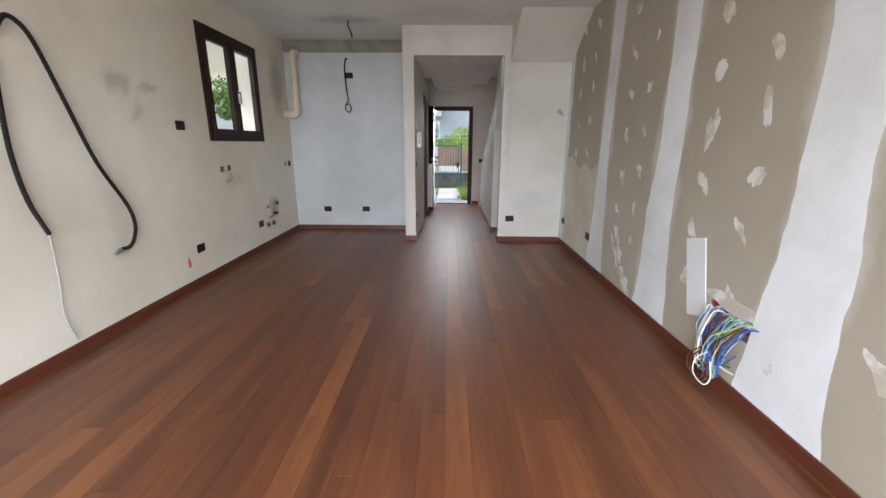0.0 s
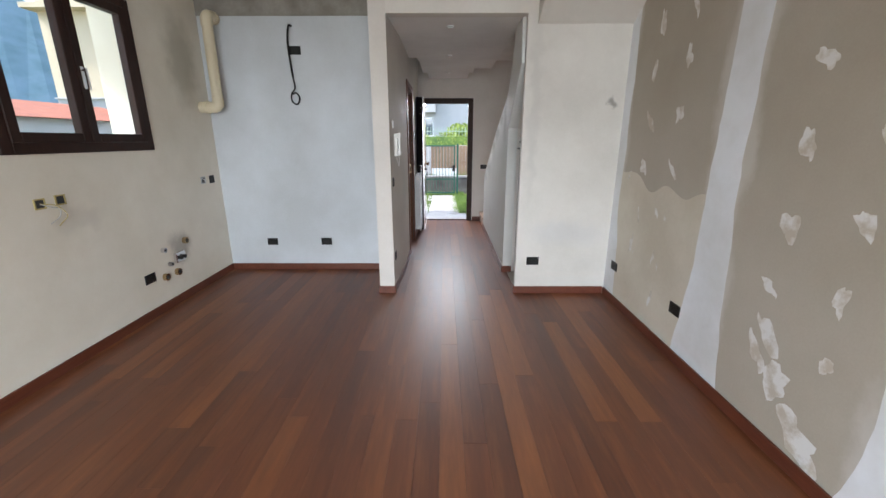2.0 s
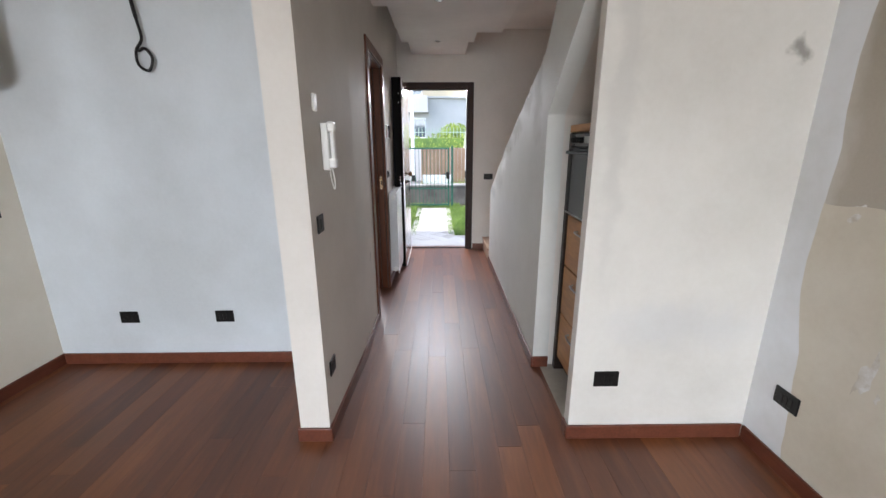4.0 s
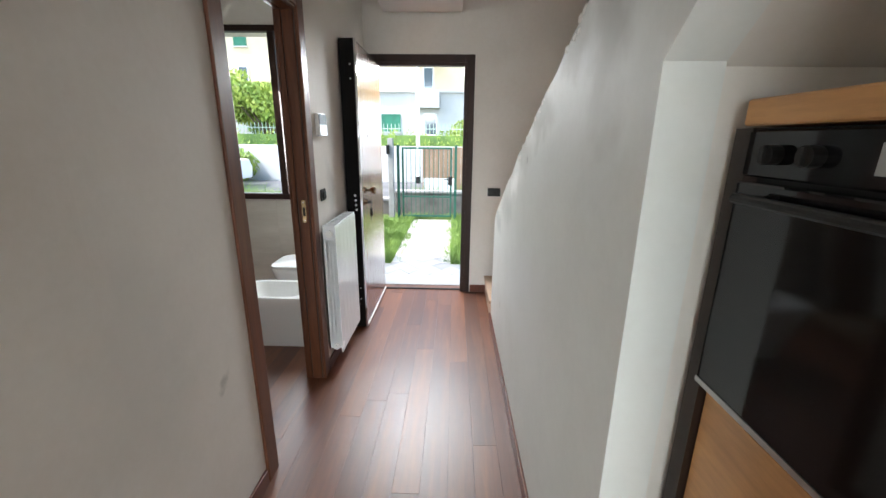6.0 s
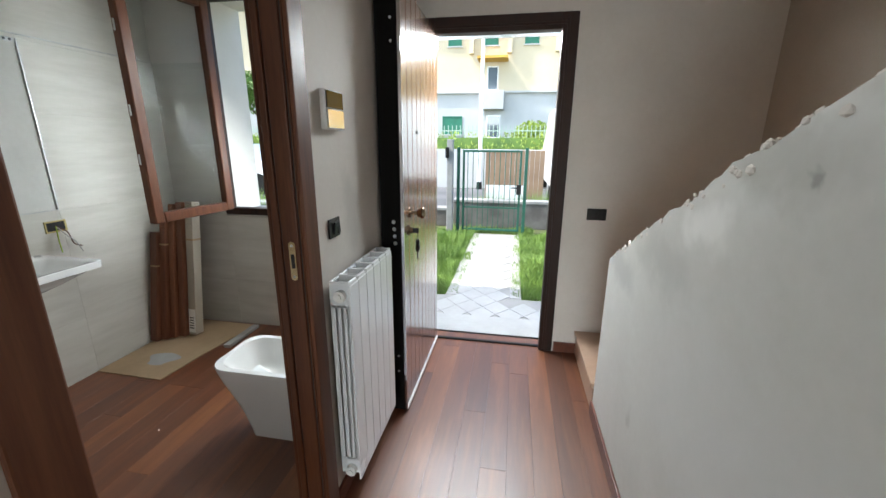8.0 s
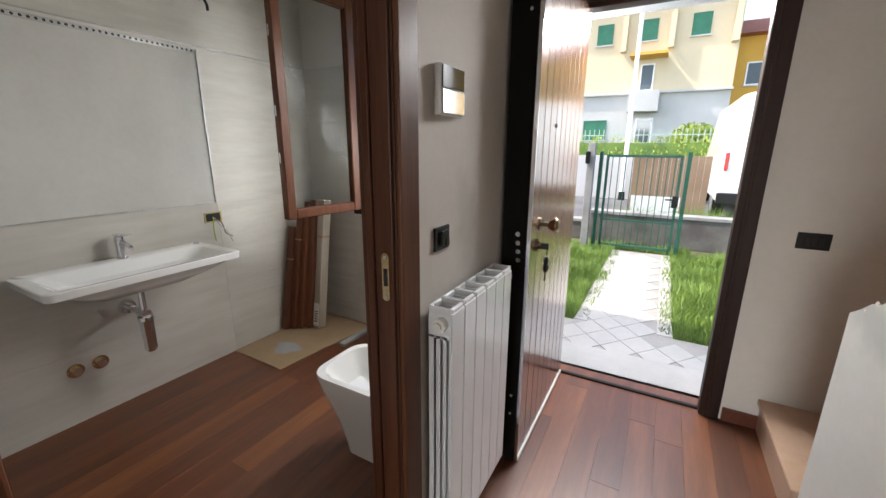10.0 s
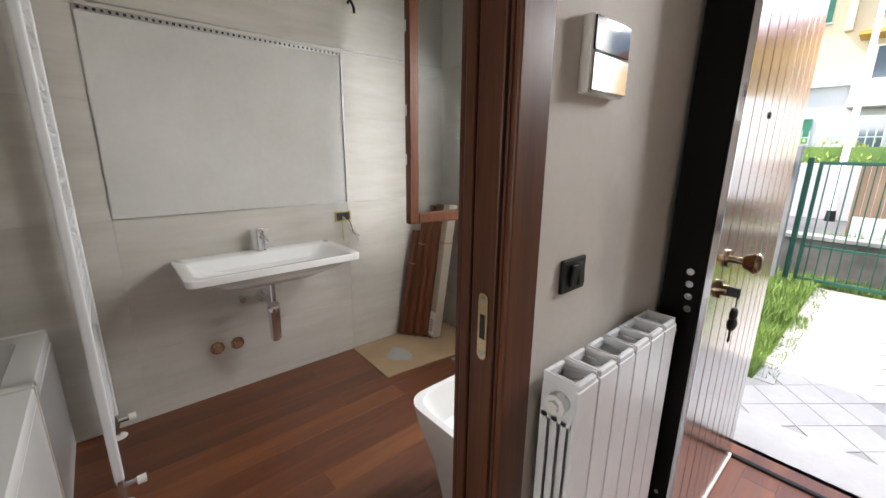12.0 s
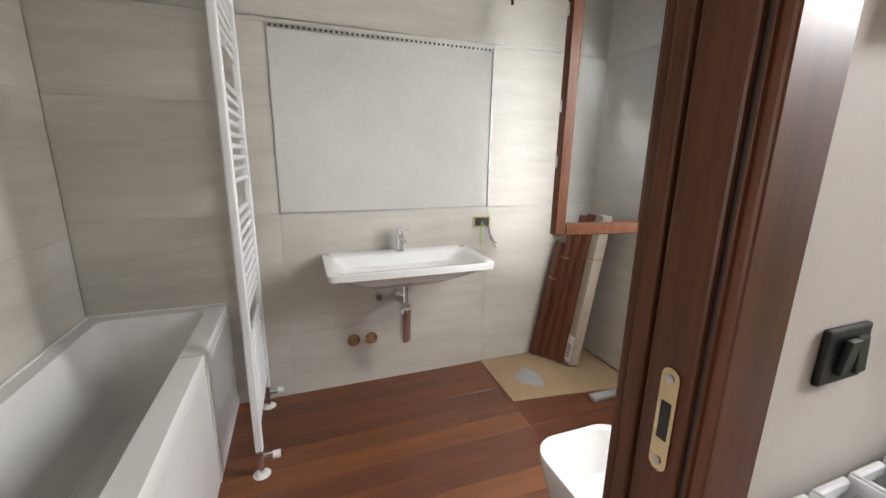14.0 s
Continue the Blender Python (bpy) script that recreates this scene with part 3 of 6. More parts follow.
def patch(y, z, ry, rz, seed, thick=0.001, material=None, parent=None, name="filler_patch"):
    """A trowelled dab of compound."""
    bm = bmesh.new()
    n = 22
    x = EAST - thick
    c = bm.verts.new((x, y, z))
    lean = (seed % 7 - 2) * 0.2
    rim = []
    for i in range(n):
        a = 2 * math.pi * i / n
        r = 1 + 0.75 * noise.noise(Vector((math.cos(a) * 1.3, math.sin(a) * 1.3, seed))) + 0.28 * noise.noise(Vector((math.cos(a) * 4, math.sin(a) * 4, seed)))
        rim.append(bm.verts.new((x + thick * 0.8, y + math.cos(a) * ry * r + lean * math.sin(a) * rz, z + math.sin(a) * rz * r)))
    for i in range(n):
        bm.faces.new((c, rim[i], rim[(i + 1) % n]))
    part(name, bm, material or M_DAB, parent or wall_east, "white dab of joint compound")


k = 0
for y in (0.82, 1.20, 2.01, 2.42, 3.25, 3.60, 4.57, 4.98):
    z = 0.50 + rng.uniform(-0.08, 0.08)
    while z < 2.75:
        k += 1
        big = 0.046 if y < 3 else 0.036
        patch(y + rng.uniform(-0.025, 0.025), z, big * rng.uniform(0.6, 1.25), big * rng.uniform(1.0, 2.2), k * 1.7)
        z += 0.33 + rng.uniform(-0.04, 0.04)
for y, z, ry, rz, k in ((4.70, 0.95, 0.05, 0.10, 12.1), (4.66, 0.62, 0.035, 0.12, 14.4), (4.95, 0.85, 0.03, 0.09, 17.2), (3.55, 0.55, 0.05, 0.09, 19.8),
                        (3.46, 0.36, 0.07, 0.08, 23.1), (3.30, 0.18, 0.10, 0.09, 26.6), (5.2, 1.16, 0.05, 0.05, 28.3)):
    patch(y, z, ry, rz, k)
patch(4.62, 0.30, 0.05, 0.14, 91.3)
patch(5.02, 0.62, 0.06, 0.22, 77.7)
patch(1.92, 0.50, 0.26, 0.05, 31.7)
patch(1.66, 0.30, 0.11, 0.12, 35.2)

# the white washed lower part near the far corner
bm = bmesh.new()
n = 150
for i in range(n):
    ya, yb = 4.18 + 1.26 * i / n, 4.18 + 1.26 * (i + 1) / n
    za = 1.08 + 0.16 * noise.noise(Vector((ya * 3, 1, 2))) + 0.12 * min(1, (ya - 4.18))
    zb = 1.08 + 0.16 * noise.noise(Vector((yb * 3, 1, 2))) + 0.12 * min(1, (yb - 4.18))
    box(bm, EAST - 0.0007, EAST, ya, yb, 0.0, (za + zb) / 2)
M_WASH = mottled("thin cream wash over drywall", (0.62, 0.57, 0.48), (0.53, 0.475, 0.38), 0.72, 1.2, 50, 0.1, 0.0, 0.4, 0.62)
part("wash_coat", bm, M_WASH, wall_east, "thin cream wash on the lower drywall")


def disc_patch(name, place, normal_axis, rx, rz, material, label, seed, parent=None):
    """A flat mark on a wall with an uneven outline."""
    bm = bmesh.new()
    n = 26
    pts = []
    for i in range(n):
        a = 2 * math.pi * i / n
        r = 1 + 0.5 * noise.noise(Vector((math.cos(a) * 1.5, math.sin(a) * 1.5, seed)))
        u, v = math.cos(a) * rx * r, math.sin(a) * rz * r
        pts.append((place[0], place[1] + u, place[2] + v) if normal_axis == "x" else (place[0] + u, place[1], place[2] + v) if normal_axis == "y" else (place[0] + u, place[1] + v, place[2]))
    bm.faces.new([bm.verts.new(p) for p in pts])
    ob = new(name, mesh_of(bm, name, material))
    return tagged(ob, label, kind="structure")


disc_patch("pink_mark", (WEST + 0.002, 3.44, 0.255), "x", 0.018, 0.06, M_PINK, "pink chalk mark on the plaster", 4.0)


# ---- sockets, switches and boxes ----
def plate(place, face, w=0.118, h=0.08, modules=3, name="socket", label="black three-module wall socket on plaster", category="socket", mat=None):
    """A wall plate; face is the way it looks: +x, -x, -y."""
    turn = {"+x": 90, "-x": -90, "-y": 0}[face]
    t = thing(name, label, category, place, turn=turn)
    bm = bmesh.new()
    box(bm, -w / 2, w / 2, -0.008, 0.0, -h / 2, h / 2, 0.003, 2)
    part("plate", bm, mat or M_BLACK, t)
    for i in range(modules):
        c = (i - (modules - 1) / 2) * 0.023
        if modules:
            bm = bmesh.new()
            box(bm, c - 0.0108, c + 0.0108, -0.011, -0.008, -0.0225, 0.0225, 0.0015)
            m = part("module", bm, mat or M_BLACK, t)
            bm = bmesh.new()
            for dz in (-0.012, 0, 0.012):
                rod(bm, (c, -0.0115, dz), (c, -0.010, dz), 0.0022, 8)
            part("contact_hole", bm, M_SEAL, m)
    return t


LS = "black three-module wall socket on cream plaster"
plate((WEST, 3.62, 1.514), "+x", label=LS)
plate((WEST, 3.64, 0.354), "+x", label=LS)
plate((WEST, 4.93, 0.338), "+x", label=LS)
plate((WEST, 6.03, 1.062), "+x", 0.085, 0.08, 2, label="small black wall socket near the corner")
plate((-1.83, KITCHEN_Y, 0.335), "-y", label="black wall socket low on the kitchen wall")
plate((-1.21, KITCHEN_Y, 0.338), "-y", label="black wall socket low on the kitchen wall")
plate((-1.375, KITCHEN_Y, 2.338), "-y", label="black wall socket high on the kitchen wall")
plate((0.997, PIER_Y, 0.335), "-y", label="black wall socket low beside the hall")
plate((EAST, 5.27, 0.345), "-x", label="black wall socket on drywall near the corner")
plate((EAST, 4.29, 0.355), "-x", label="black wall socket with open cover on drywall")
plate((HALL_W - 0.030, 5.56, 1.08), "+x", 0.085, 0.08, 1, "switch", "small black switch under the intercom", "switch")
plate((HALL_W - 0.030, 5.56, 0.36), "+x", 0.085, 0.08, 2, label="small black socket low in the hall")
sw = plate((HALL_W, 7.788, 1.13), "+x", 0.085, 0.070, 0, "switch", "black double rocker switch beside the doorway", "switch")
for c, tilt in ((-0.0115, 5), (0.0115, -4)):
    bm = bmesh.new()
    box(bm, -0.0107, 0.0107, -0.007, 0.0, -0.0225, 0.0225, 0.002, 2)
    rocker = part("rocker", bm, M_BLACK, sw)
    rocker.matrix_basis = pose(c + 0.006, -0.0085, 0, tilt, 0, 0)
plate((0.858, FRONT, 0.992), "-y", 0.118, 0.075, 3, "switch", "black wall switch beside the entrance", "switch")


def open_box(place, face, w, h, mat, label, wires=()):
    turn = {"+x": 90, "-x": -90, "-y": 0}[face]
    t = thing("wall_box", label, "wall box", place, turn=turn)
    bm = bmesh.new()
    for a, b, c, d in ((-w / 2, w / 2, h / 2 - 0.008, h / 2), (-w / 2, w / 2, -h / 2, -h / 2 + 0.008), (-w / 2, -w / 2 + 0.008, -h / 2 + 0.008, h / 2 - 0.008), (w / 2 - 0.008, w / 2, -h / 2 + 0.008, h / 2 - 0.008)):
        box(bm, a, b, -0.006, 0.0, c, d)
    part("rim", bm, mat, t)
    bm = bmesh.new()
    box(bm, -w / 2 + 0.008, w / 2 - 0.008, -0.002, 0.0, -h / 2 + 0.008, h / 2 - 0.008)
    part("inside", bm, M_SEAL, t)
    for line, m in wires:
        bm = bmesh.new()
        tube(bm, line, 0.0032, 6)
        part("wire", bm, m, t)
    return t


open_box((WEST, 4.20, 1.085), "+x", 0.07, 0.065, M_YELLOWBOX, "open ochre flush box with loose wires",
         [([(0, -0.004, 0), (0.05, -0.03, -0.03), (0.10, -0.02, -0.04), (0.08, -0.03, -0.09), (0.03, -0.01, -0.13)], M_CABLEGREY),
          ([(0, -0.004, 0), (0.07, -0.03, -0.02), (0.13, -0.03, -0.09), (0.07, -0.02, -0.15)], M_YELLOWBOX)])
open_box((WEST, 4.335, 1.092), "+x", 0.07, 0.065, M_YELLOWBOX, "open ochre flush box on cream plaster")
open_box((WEST, 5.88, 1.066), "+x", 0.075, 0.07, M_STEEL, "open flush box with metal strap",
         [([(-0.02, -0.004, 0.02), (0.0, -0.02, 0), (0.02, -0.004, -0.02)], M_WHITEPLASTIC)])
open_box((BATH_W + 0.0105, 8.257, 0.955), "+x", 0.11, 0.065, M_YELLOWBOX, "open brown flush box over the washbasin",
         [([(0, -0.004, 0), (0.03, -0.03, -0.06), (0.07, -0.02, -0.1), (0.10, -0.02, -0.17)], M_CABLEGREY),
          ([(0, -0.004, 0), (-0.02, -0.03, -0.08), (-0.01, -0.02, -0.15)], M_GREENWIRE),
          ([(0, -0.004, 0), (0.04, -0.02, -0.04), (0.06, -0.02, -0.11), (0.11, -0.01, -0.14)], M_BROWNWIRE)])

# plumbing stubs in the kitchen
plumb = thing("plumbing_stub", "roughed-in water pipes and drain in a broken plaster recess", "pipe", (WEST, 5.3, 0.42), turn=90)
for a, z, r, m in ((-0.17, 0.11, 0.022, M_CHROME), (0.13, 0.125, 0.03, M_BRASS), (-0.20, -0.127, 0.032, M_BRASS), (-0.04, -0.13, 0.032, M_BRASS), (-0.115, -0.035, 0.02, M_STEEL)):
    bm = bmesh.new()
    rod(bm, (a, -0.03, z), (a, 0.0, z), r, 16)
    p = part("pipe_end", bm, m, plumb)
    bm = bmesh.new()
    rod(bm, (a, -0.033, z), (a, -0.029, z), r * 0.6, 14)
    part("bore", bm, M_SEAL, p)
bm = bmesh.new()
box(bm, -0.055, 0.075, -0.035, 0.0, -0.045, 0.045, 0.008)
part("valve_body", bm, M_CHROME, plumb)
for a in (-0.02, 0.03):
    bm = bmesh.new()
    rod(bm, (a, -0.06, 0.0), (a, -0.034, 0.0), 0.017, 14)
    part("valve_cap", bm, M_BLACK, plumb)

# ---- hanging conduits and cables ----
t = thing("hanging_conduit", "black corrugated conduit looping down the plaster wall", "conduit", (WEST, 2.3, 0.6))
inv = Vector((WEST, 2.3, 0.6))
bm = bmesh.new()
tube(bm, [Vector(p) - inv for p in [(-2.290, 2.175, 1.914), (-2.290, 2.249, 2.020), (-2.290, 2.318, 2.012), (-2.290, 2.387, 1.921), (-2.290, 2.487, 1.640), (-2.290, 2.626, 1.239), (-2.290, 2.810, 0.912), (-2.290, 2.848, 0.739), (-2.290, 2.782, 0.612), (-2.290, 2.676, 0.596)]], 0.0128, 10, True, 26, 0.1)
part("conduit", bm, M_CABLEBLACK, t, smooth=False)
bm = bmesh.new()
e = Vector([(-2.290, 2.175, 1.914), (-2.290, 2.249, 2.020), (-2.290, 2.318, 2.012), (-2.290, 2.387, 1.921), (-2.290, 2.487, 1.640), (-2.290, 2.626, 1.239), (-2.290, 2.810, 0.912), (-2.290, 2.848, 0.739), (-2.290, 2.782, 0.612), (-2.290, 2.676, 0.596)][-1]) - inv
rod(bm, e, e + Vector((0, -0.030, -0.010)), 0.016, 14)
rod(bm, e + Vector((0, -0.030, -0.010)), e + Vector((0, -0.055, -0.020)), 0.012, 10)
part("cable_end", bm, M_STEEL, t, "bright metal end fitting")
t = thing("hanging_conduit", "black corrugated conduit with a grey cable out of its end", "conduit", (WEST, 2.2, 0.1))
inv = Vector((WEST, 2.2, 0.1))
bm = bmesh.new()
tube(bm, [Vector(p) - inv for p in [(-2.290, 2.147, 1.826), (-2.290, 2.119, 1.571), (-2.290, 2.102, 1.291), (-2.290, 2.126, 1.037), (-2.290, 2.196, 0.821)]], 0.0128, 10, True, 34, 0.1)
part("conduit", bm, M_CABLEBLACK, t, smooth=False)
bm = bmesh.new()
tube(bm, [Vector(p) - inv for p in [(-2.300, 2.205, 0.819), (-2.300, 2.200, 0.677), (-2.300, 2.191, 0.514), (-2.300, 2.168, 0.295), (-2.300, 2.211, 0.114)]], 0.006, 8)
part("cable", bm, M_CABLEGREY, t, "thin grey cable")

t = thing("hanging_wire", "black corrugated wire with a coiled end on the kitchen wall", "cable", (-1.41, KITCHEN_Y, 1.86))
bm = bmesh.new()
tube(bm, [(0.02, 0.0, 0.70), (0.0, -0.03, 0.69), (-0.02, -0.035, 0.55), (-0.01, -0.035, 0.35), (0.0, -0.03, 0.22)], 0.010, 8, True, 22, 0.12)
part("conduit", bm, M_CABLEBLACK, t)
bm = bmesh.new()
tube(bm, [(0.0, -0.03, 0.22), (0.01, -0.03, 0.12), (-0.03, -0.03, 0.06), (-0.03, -0.03, -0.01), (0.02, -0.03, -0.04), (0.05, -0.03, 0.02), (0.02, -0.03, 0.07), (-0.02, -0.028, 0.06)], 0.0075, 8)
part("coil", bm, M_CABLEBLACK, t)
t = thing("ceiling_wire", "black wire hanging out of the ceiling", "cable", (-1.12, 5.25, CEIL))
bm = bmesh.new()
tube(bm, [(0, 0, 0), (-0.01, 0, -0.06), (0.02, 0.01, -0.13), (0.035, 0.01, -0.2)], 0.009, 8, True, 12, 0.1)
part("conduit", bm, M_CABLEBLACK, t)
bm = bmesh.new()
tube(bm, [(0.035, 0.01, -0.2), (0.045, 0.01, -0.25)], 0.003, 6, False)
part("wire", bm, M_CABLEGREY, t)

# flue pipe
t = thing("exhaust_pipe", "cream plastic exhaust pipe with elbows in the kitchen corner", "pipe", (-2.145, 6.04, 1.78))
bm = bmesh.new()
rod(bm, (0, 0, 0.07), (0, 0, 0.78), 0.050, 24)
part("tube", bm, M_PIPE, t, smooth=True)
for z0, way in ((0.0, (-1, 0)), (0.84, (0, 1))):
    bm = bmesh.new()
    s = 1 if z0 == 0 else -1
    tube(bm, [(0, 0, z0 + s * 0.10), (0, 0, z0 + s * 0.05), (way[0] * 0.02, way[1] * 0.02, z0 + s * 0.012), (way[0] * 0.06, way[1] * 0.06, z0), (way[0] * (0.18 if s == 1 else 0.15), way[1] * 0.15, z0)], 0.054, 20, True, 6)
    el = part("elbow", bm, M_PIPE, t, smooth=True)
    bm = bmesh.new()
    rod(bm, (way[0] * 0.10, way[1] * 0.10, z0), (way[0] * 0.12, way[1] * 0.12, z0), 0.062, 20)
    part("collar", bm, M_PIPE, el)

# cable bundle in the drywall hole
t = thing("junction_box", "red flush box in a cut hole with a tangle of wires", "junction box", (EAST, 1.93, 0.42))
bm = bmesh.new()
for a in (-0.105, 0.105):
    box(bm, 0.045, 0.06, a - 0.095, a + 0.095, -0.06, 0.07)
    box(bm, 0.005, 0.045, a - 0.095, a - 0.088, -0.06, 0.07)
    box(bm, 0.005, 0.045, a + 0.088, a + 0.095, -0.06, 0.07)
    box(bm, 0.005, 0.045, a - 0.088, a + 0.088, 0.062, 0.07)
part("red_box", bm, M_REDBOX, t)
wire_rng = random.Random(3)
WIRES = (M_BLUE, M_LIGHTBLUE, M_BLUE, M_GREENWIRE, M_BROWNWIRE, M_CABLEGREY, M_WHITEPLASTIC, M_BLUE)
for i in range(84):
    a = wire_rng.uniform(-0.18, 0.18)
    drop = wire_rng.uniform(0.16, 0.36)
    out = wire_rng.uniform(0.03, 0.10)
    drift = 0.05 + wire_rng.uniform(-0.03, 0.06) - a * 0.55
    pts = [(0.04, a, wire_rng.uniform(-0.03, 0.05)), (-0.02, a + drift * 0.1, 0.03), (-out * 0.7, a + drift * 0.4, wire_rng.uniform(-0.06, 0.02)),
           (-out, a + drift * 0.8, -drop * 0.55), (-out * 0.8, a + drift + wire_rng.uniform(-0.03, 0.03), -drop),
           (-out * 0.5, a + drift + wire_rng.uniform(-0.08, 0.08), -drop + wire_rng.uniform(-0.02, 0.10))]
    bm = bmesh.new()
    tube(bm, pts, wire_rng.choice((0.0025, 0.0035, 0.005)), 6, True, 6)
    part("wire", bm, WIRES[i % 8], t)
for i in range(3):
    bm = bmesh.new()
    y = 0.03 + i * 0.03
    tube(bm, [(-0.09, y, -0.20), (-0.11, y + 0.06, -0.28), (-0.12, y + 0.04, -0.36), (-0.11, y - 0.04, -0.385), (-0.09, y - 0.06, -0.34), (-0.08, y - 0.02, -0.25)], 0.004, 6)
    part("wire", bm, (M_WHITEPLASTIC, M_BROWNWIRE, M_BROWNWIRE)[i], t)
t = thing("board_offcut", "white board offcut fixed to the drywall", "board", (EAST, 2.31, 0.555))
bm = bmesh.new()
prism(bm, [(-0.16, -0.21), (0.02, -0.265), (0.155, 0.215), (-0.03, 0.26)], "x", -0.006, 0.0)
part("board", bm, M_WHITE, t)


# ---- windows ----
def frame_ring(bm, axis, lo, hi, a0, a1, z0, z1, w, bevel=0.004):
    """Four rails round a rectangle, thickness lo to hi along the axis."""
    for p0, p1, q0, q1 in ((a0, a0 + w, z0, z1), (a1 - w, a1, z0, z1), (a0 + w, a1 - w, z0, z0 + w), (a0 + w, a1 - w, z1 - w, z1)):
        if axis == "x":
            box(bm, lo, hi, p0, p1, q0, q1, bevel)
        else:
            box(bm, p0, p1, lo, hi, q0, q1, bevel)


win = tagged(new("window_1"), "dark walnut two-sash window in the plaster wall", kind="structure")
bm = bmesh.new()
frame_ring(bm, "x", WEST - 0.05, WEST + 0.015, WIN_Y0 - 0.0, WIN_Y1, WIN_Z0, WIN_Z1, 0.07)
part("frame", bm, M_DARKWOOD, win)
mid = (WIN_Y0 + WIN_Y1) / 2
for a0, a1 in ((WIN_Y0 + 0.065, mid - 0.004), (mid + 0.004, WIN_Y1 - 0.065)):
    bm = bmesh.new()
    frame_ring(bm, "x", WEST - 0.035, WEST + 0.024, a0, a1, WIN_Z0 + 0.065, WIN_Z1 - 0.065, 0.062)
    sash = part("sash", bm, M_DARKWOOD, win)
    bm = bmesh.new()
    box(bm, WEST - 0.012, WEST - 0.006, a0 + 0.055, a1 - 0.055, WIN_Z0 + 0.12, WIN_Z1 - 0.12)
    g = part("pane", bm, M_GLASS, sash)
    g.visible_shadow = False
bm = bmesh.new()
box(bm, WEST + 0.024, WEST + 0.03, mid + 0.022, mid + 0.048, 1.80, 1.94, 0.002)
box(bm, WEST + 0.03, WEST + 0.06, mid + 0.028, mid + 0.042, 1.91, 1.925, 0.003)
box(bm, WEST + 0.048, WEST + 0.062, mid + 0.026, mid + 0.044, 1.79, 1.93, 0.004)
part("window_handle", bm, M_CHROME, win)
bm = bmesh.new()
box(bm, WEST - 0.12, WEST - 0.07, WIN_Y0, WIN_Y1, WIN_Z1 - 0.10, WIN_Z1)
part("shutter_box", bm, M_STEEL, win)
bm = bmesh.new()
box(bm, WEST - 0.36, WEST - 0.05, WIN_Y0 - 0.02, WIN_Y1 + 0.02, WIN_Z0 - 0.03, WIN_Z0 + 0.001, 0.004)
part("window_sill", bm, M_CONCRETE, win)

# Right half past the mullion is unseen, added to hold the lamp.
bwin = tagged(new("window_2"), "walnut window with its single sash swung open and an added unseen right half", kind="structure")
bm = bmesh.new()
frame_ring(bm, "y", FRONT - 0.02, FRONT + 0.045, BW_X0, BW_X1, BW_Z0, BW_Z1, 0.05)
box(bm, -1.13, -1.07, FRONT - 0.02, FRONT + 0.045, BW_Z0 + 0.05, BW_Z1 - 0.05, 0.004)
part("frame", bm, M_DARKWOOD, bwin)
sash_w, sash_h = 0.60, 1.38
bm = bmesh.new()
frame_ring(bm, "y", -0.028, 0.028, 0.0, sash_w, 0.0, sash_h, 0.062, 0.006)
me = mesh_of(bm, "sash", M_CASING)
sash = new("sash", me)
sash.parent = bwin
sash.matrix_basis = pose(BW_X0 + 0.075, FRONT - 0.045, BW_Z0 + 0.045, 0, 0, -97)
tagged(sash, "reddish walnut sash swung into the room")
bm = bmesh.new()
box(bm, 0.055, sash_w - 0.055, -0.004, 0.004, 0.055, sash_h - 0.055)
g = part("pane", bm, M_SASHGLASS, sash)
g.visible_shadow = False
bm = bmesh.new()
for z in (0.35, 0.62, 1.05):
    box(bm, sash_w - 0.001, sash_w + 0.006, -0.01, 0.006, z, z + 0.06, 0.001)
part("latch", bm, M_CHROME, sash)
bm = bmesh.new()
box(bm, BW_X0 - 0.02, BW_X1 + 0.02, FRONT + 0.045, FRONT_OUT + 0.04, BW_Z0 - 0.03, BW_Z0 + 0.001, 0.004)
part("window_sill", bm, M_CONCRETE, bwin)

rear = tagged(new("window_3"), "glazed garden door behind", kind="structure")
bm = bmesh.new()
frame_ring(bm, "y", REAR - 0.08, REAR - 0.02, -1.9, 1.3, -0.02, 2.3, 0.08)
box(bm, -0.34, -0.26, REAR - 0.08, REAR - 0.02, 0.06, 2.22)
part("frame", bm, M_DARKWOOD, rear)

# ---- bathroom doorway casing ----
door1 = tagged(new("door_1"), "walnut casing of the bathroom pocket door", kind="structure")


def casing(name, y0, y1, z0, z1, x0, x1, parent=door1):
    bm = bmesh.new()
    box(bm, x0, x1, y0, y1, z0, z1, 0.004, 2)
    return part(name, bm, M_CASING, parent)


casing("casing_side", 6.795, DOOR_Y0 + 0.012, 0.0, DOOR_H + 0.075, HALL_W, HALL_W + 0.014)
casing("casing_side", DOOR_Y1 - 0.012, 7.655, 0.0, DOOR_H + 0.075, HALL_W, HALL_W + 0.014)
casing("casing_head", DOOR_Y0 + 0.012, DOOR_Y1 - 0.012, DOOR_H, DOOR_H + 0.075, HALL_W, HALL_W + 0.014)
casing("casing_side", 6.795, DOOR_Y0 + 0.012, 0.0, DOOR_H + 0.075, BATH_E - 0.014, BATH_E)
casing("casing_side", DOOR_Y1 - 0.012, 7.655, 0.0, DOOR_H + 0.075, BATH_E - 0.014, BATH_E)
casing("casing_head", DOOR_Y0 + 0.012, DOOR_Y1 - 0.012, DOOR_H, DOOR_H + 0.075, BATH_E - 0.014, BATH_E)
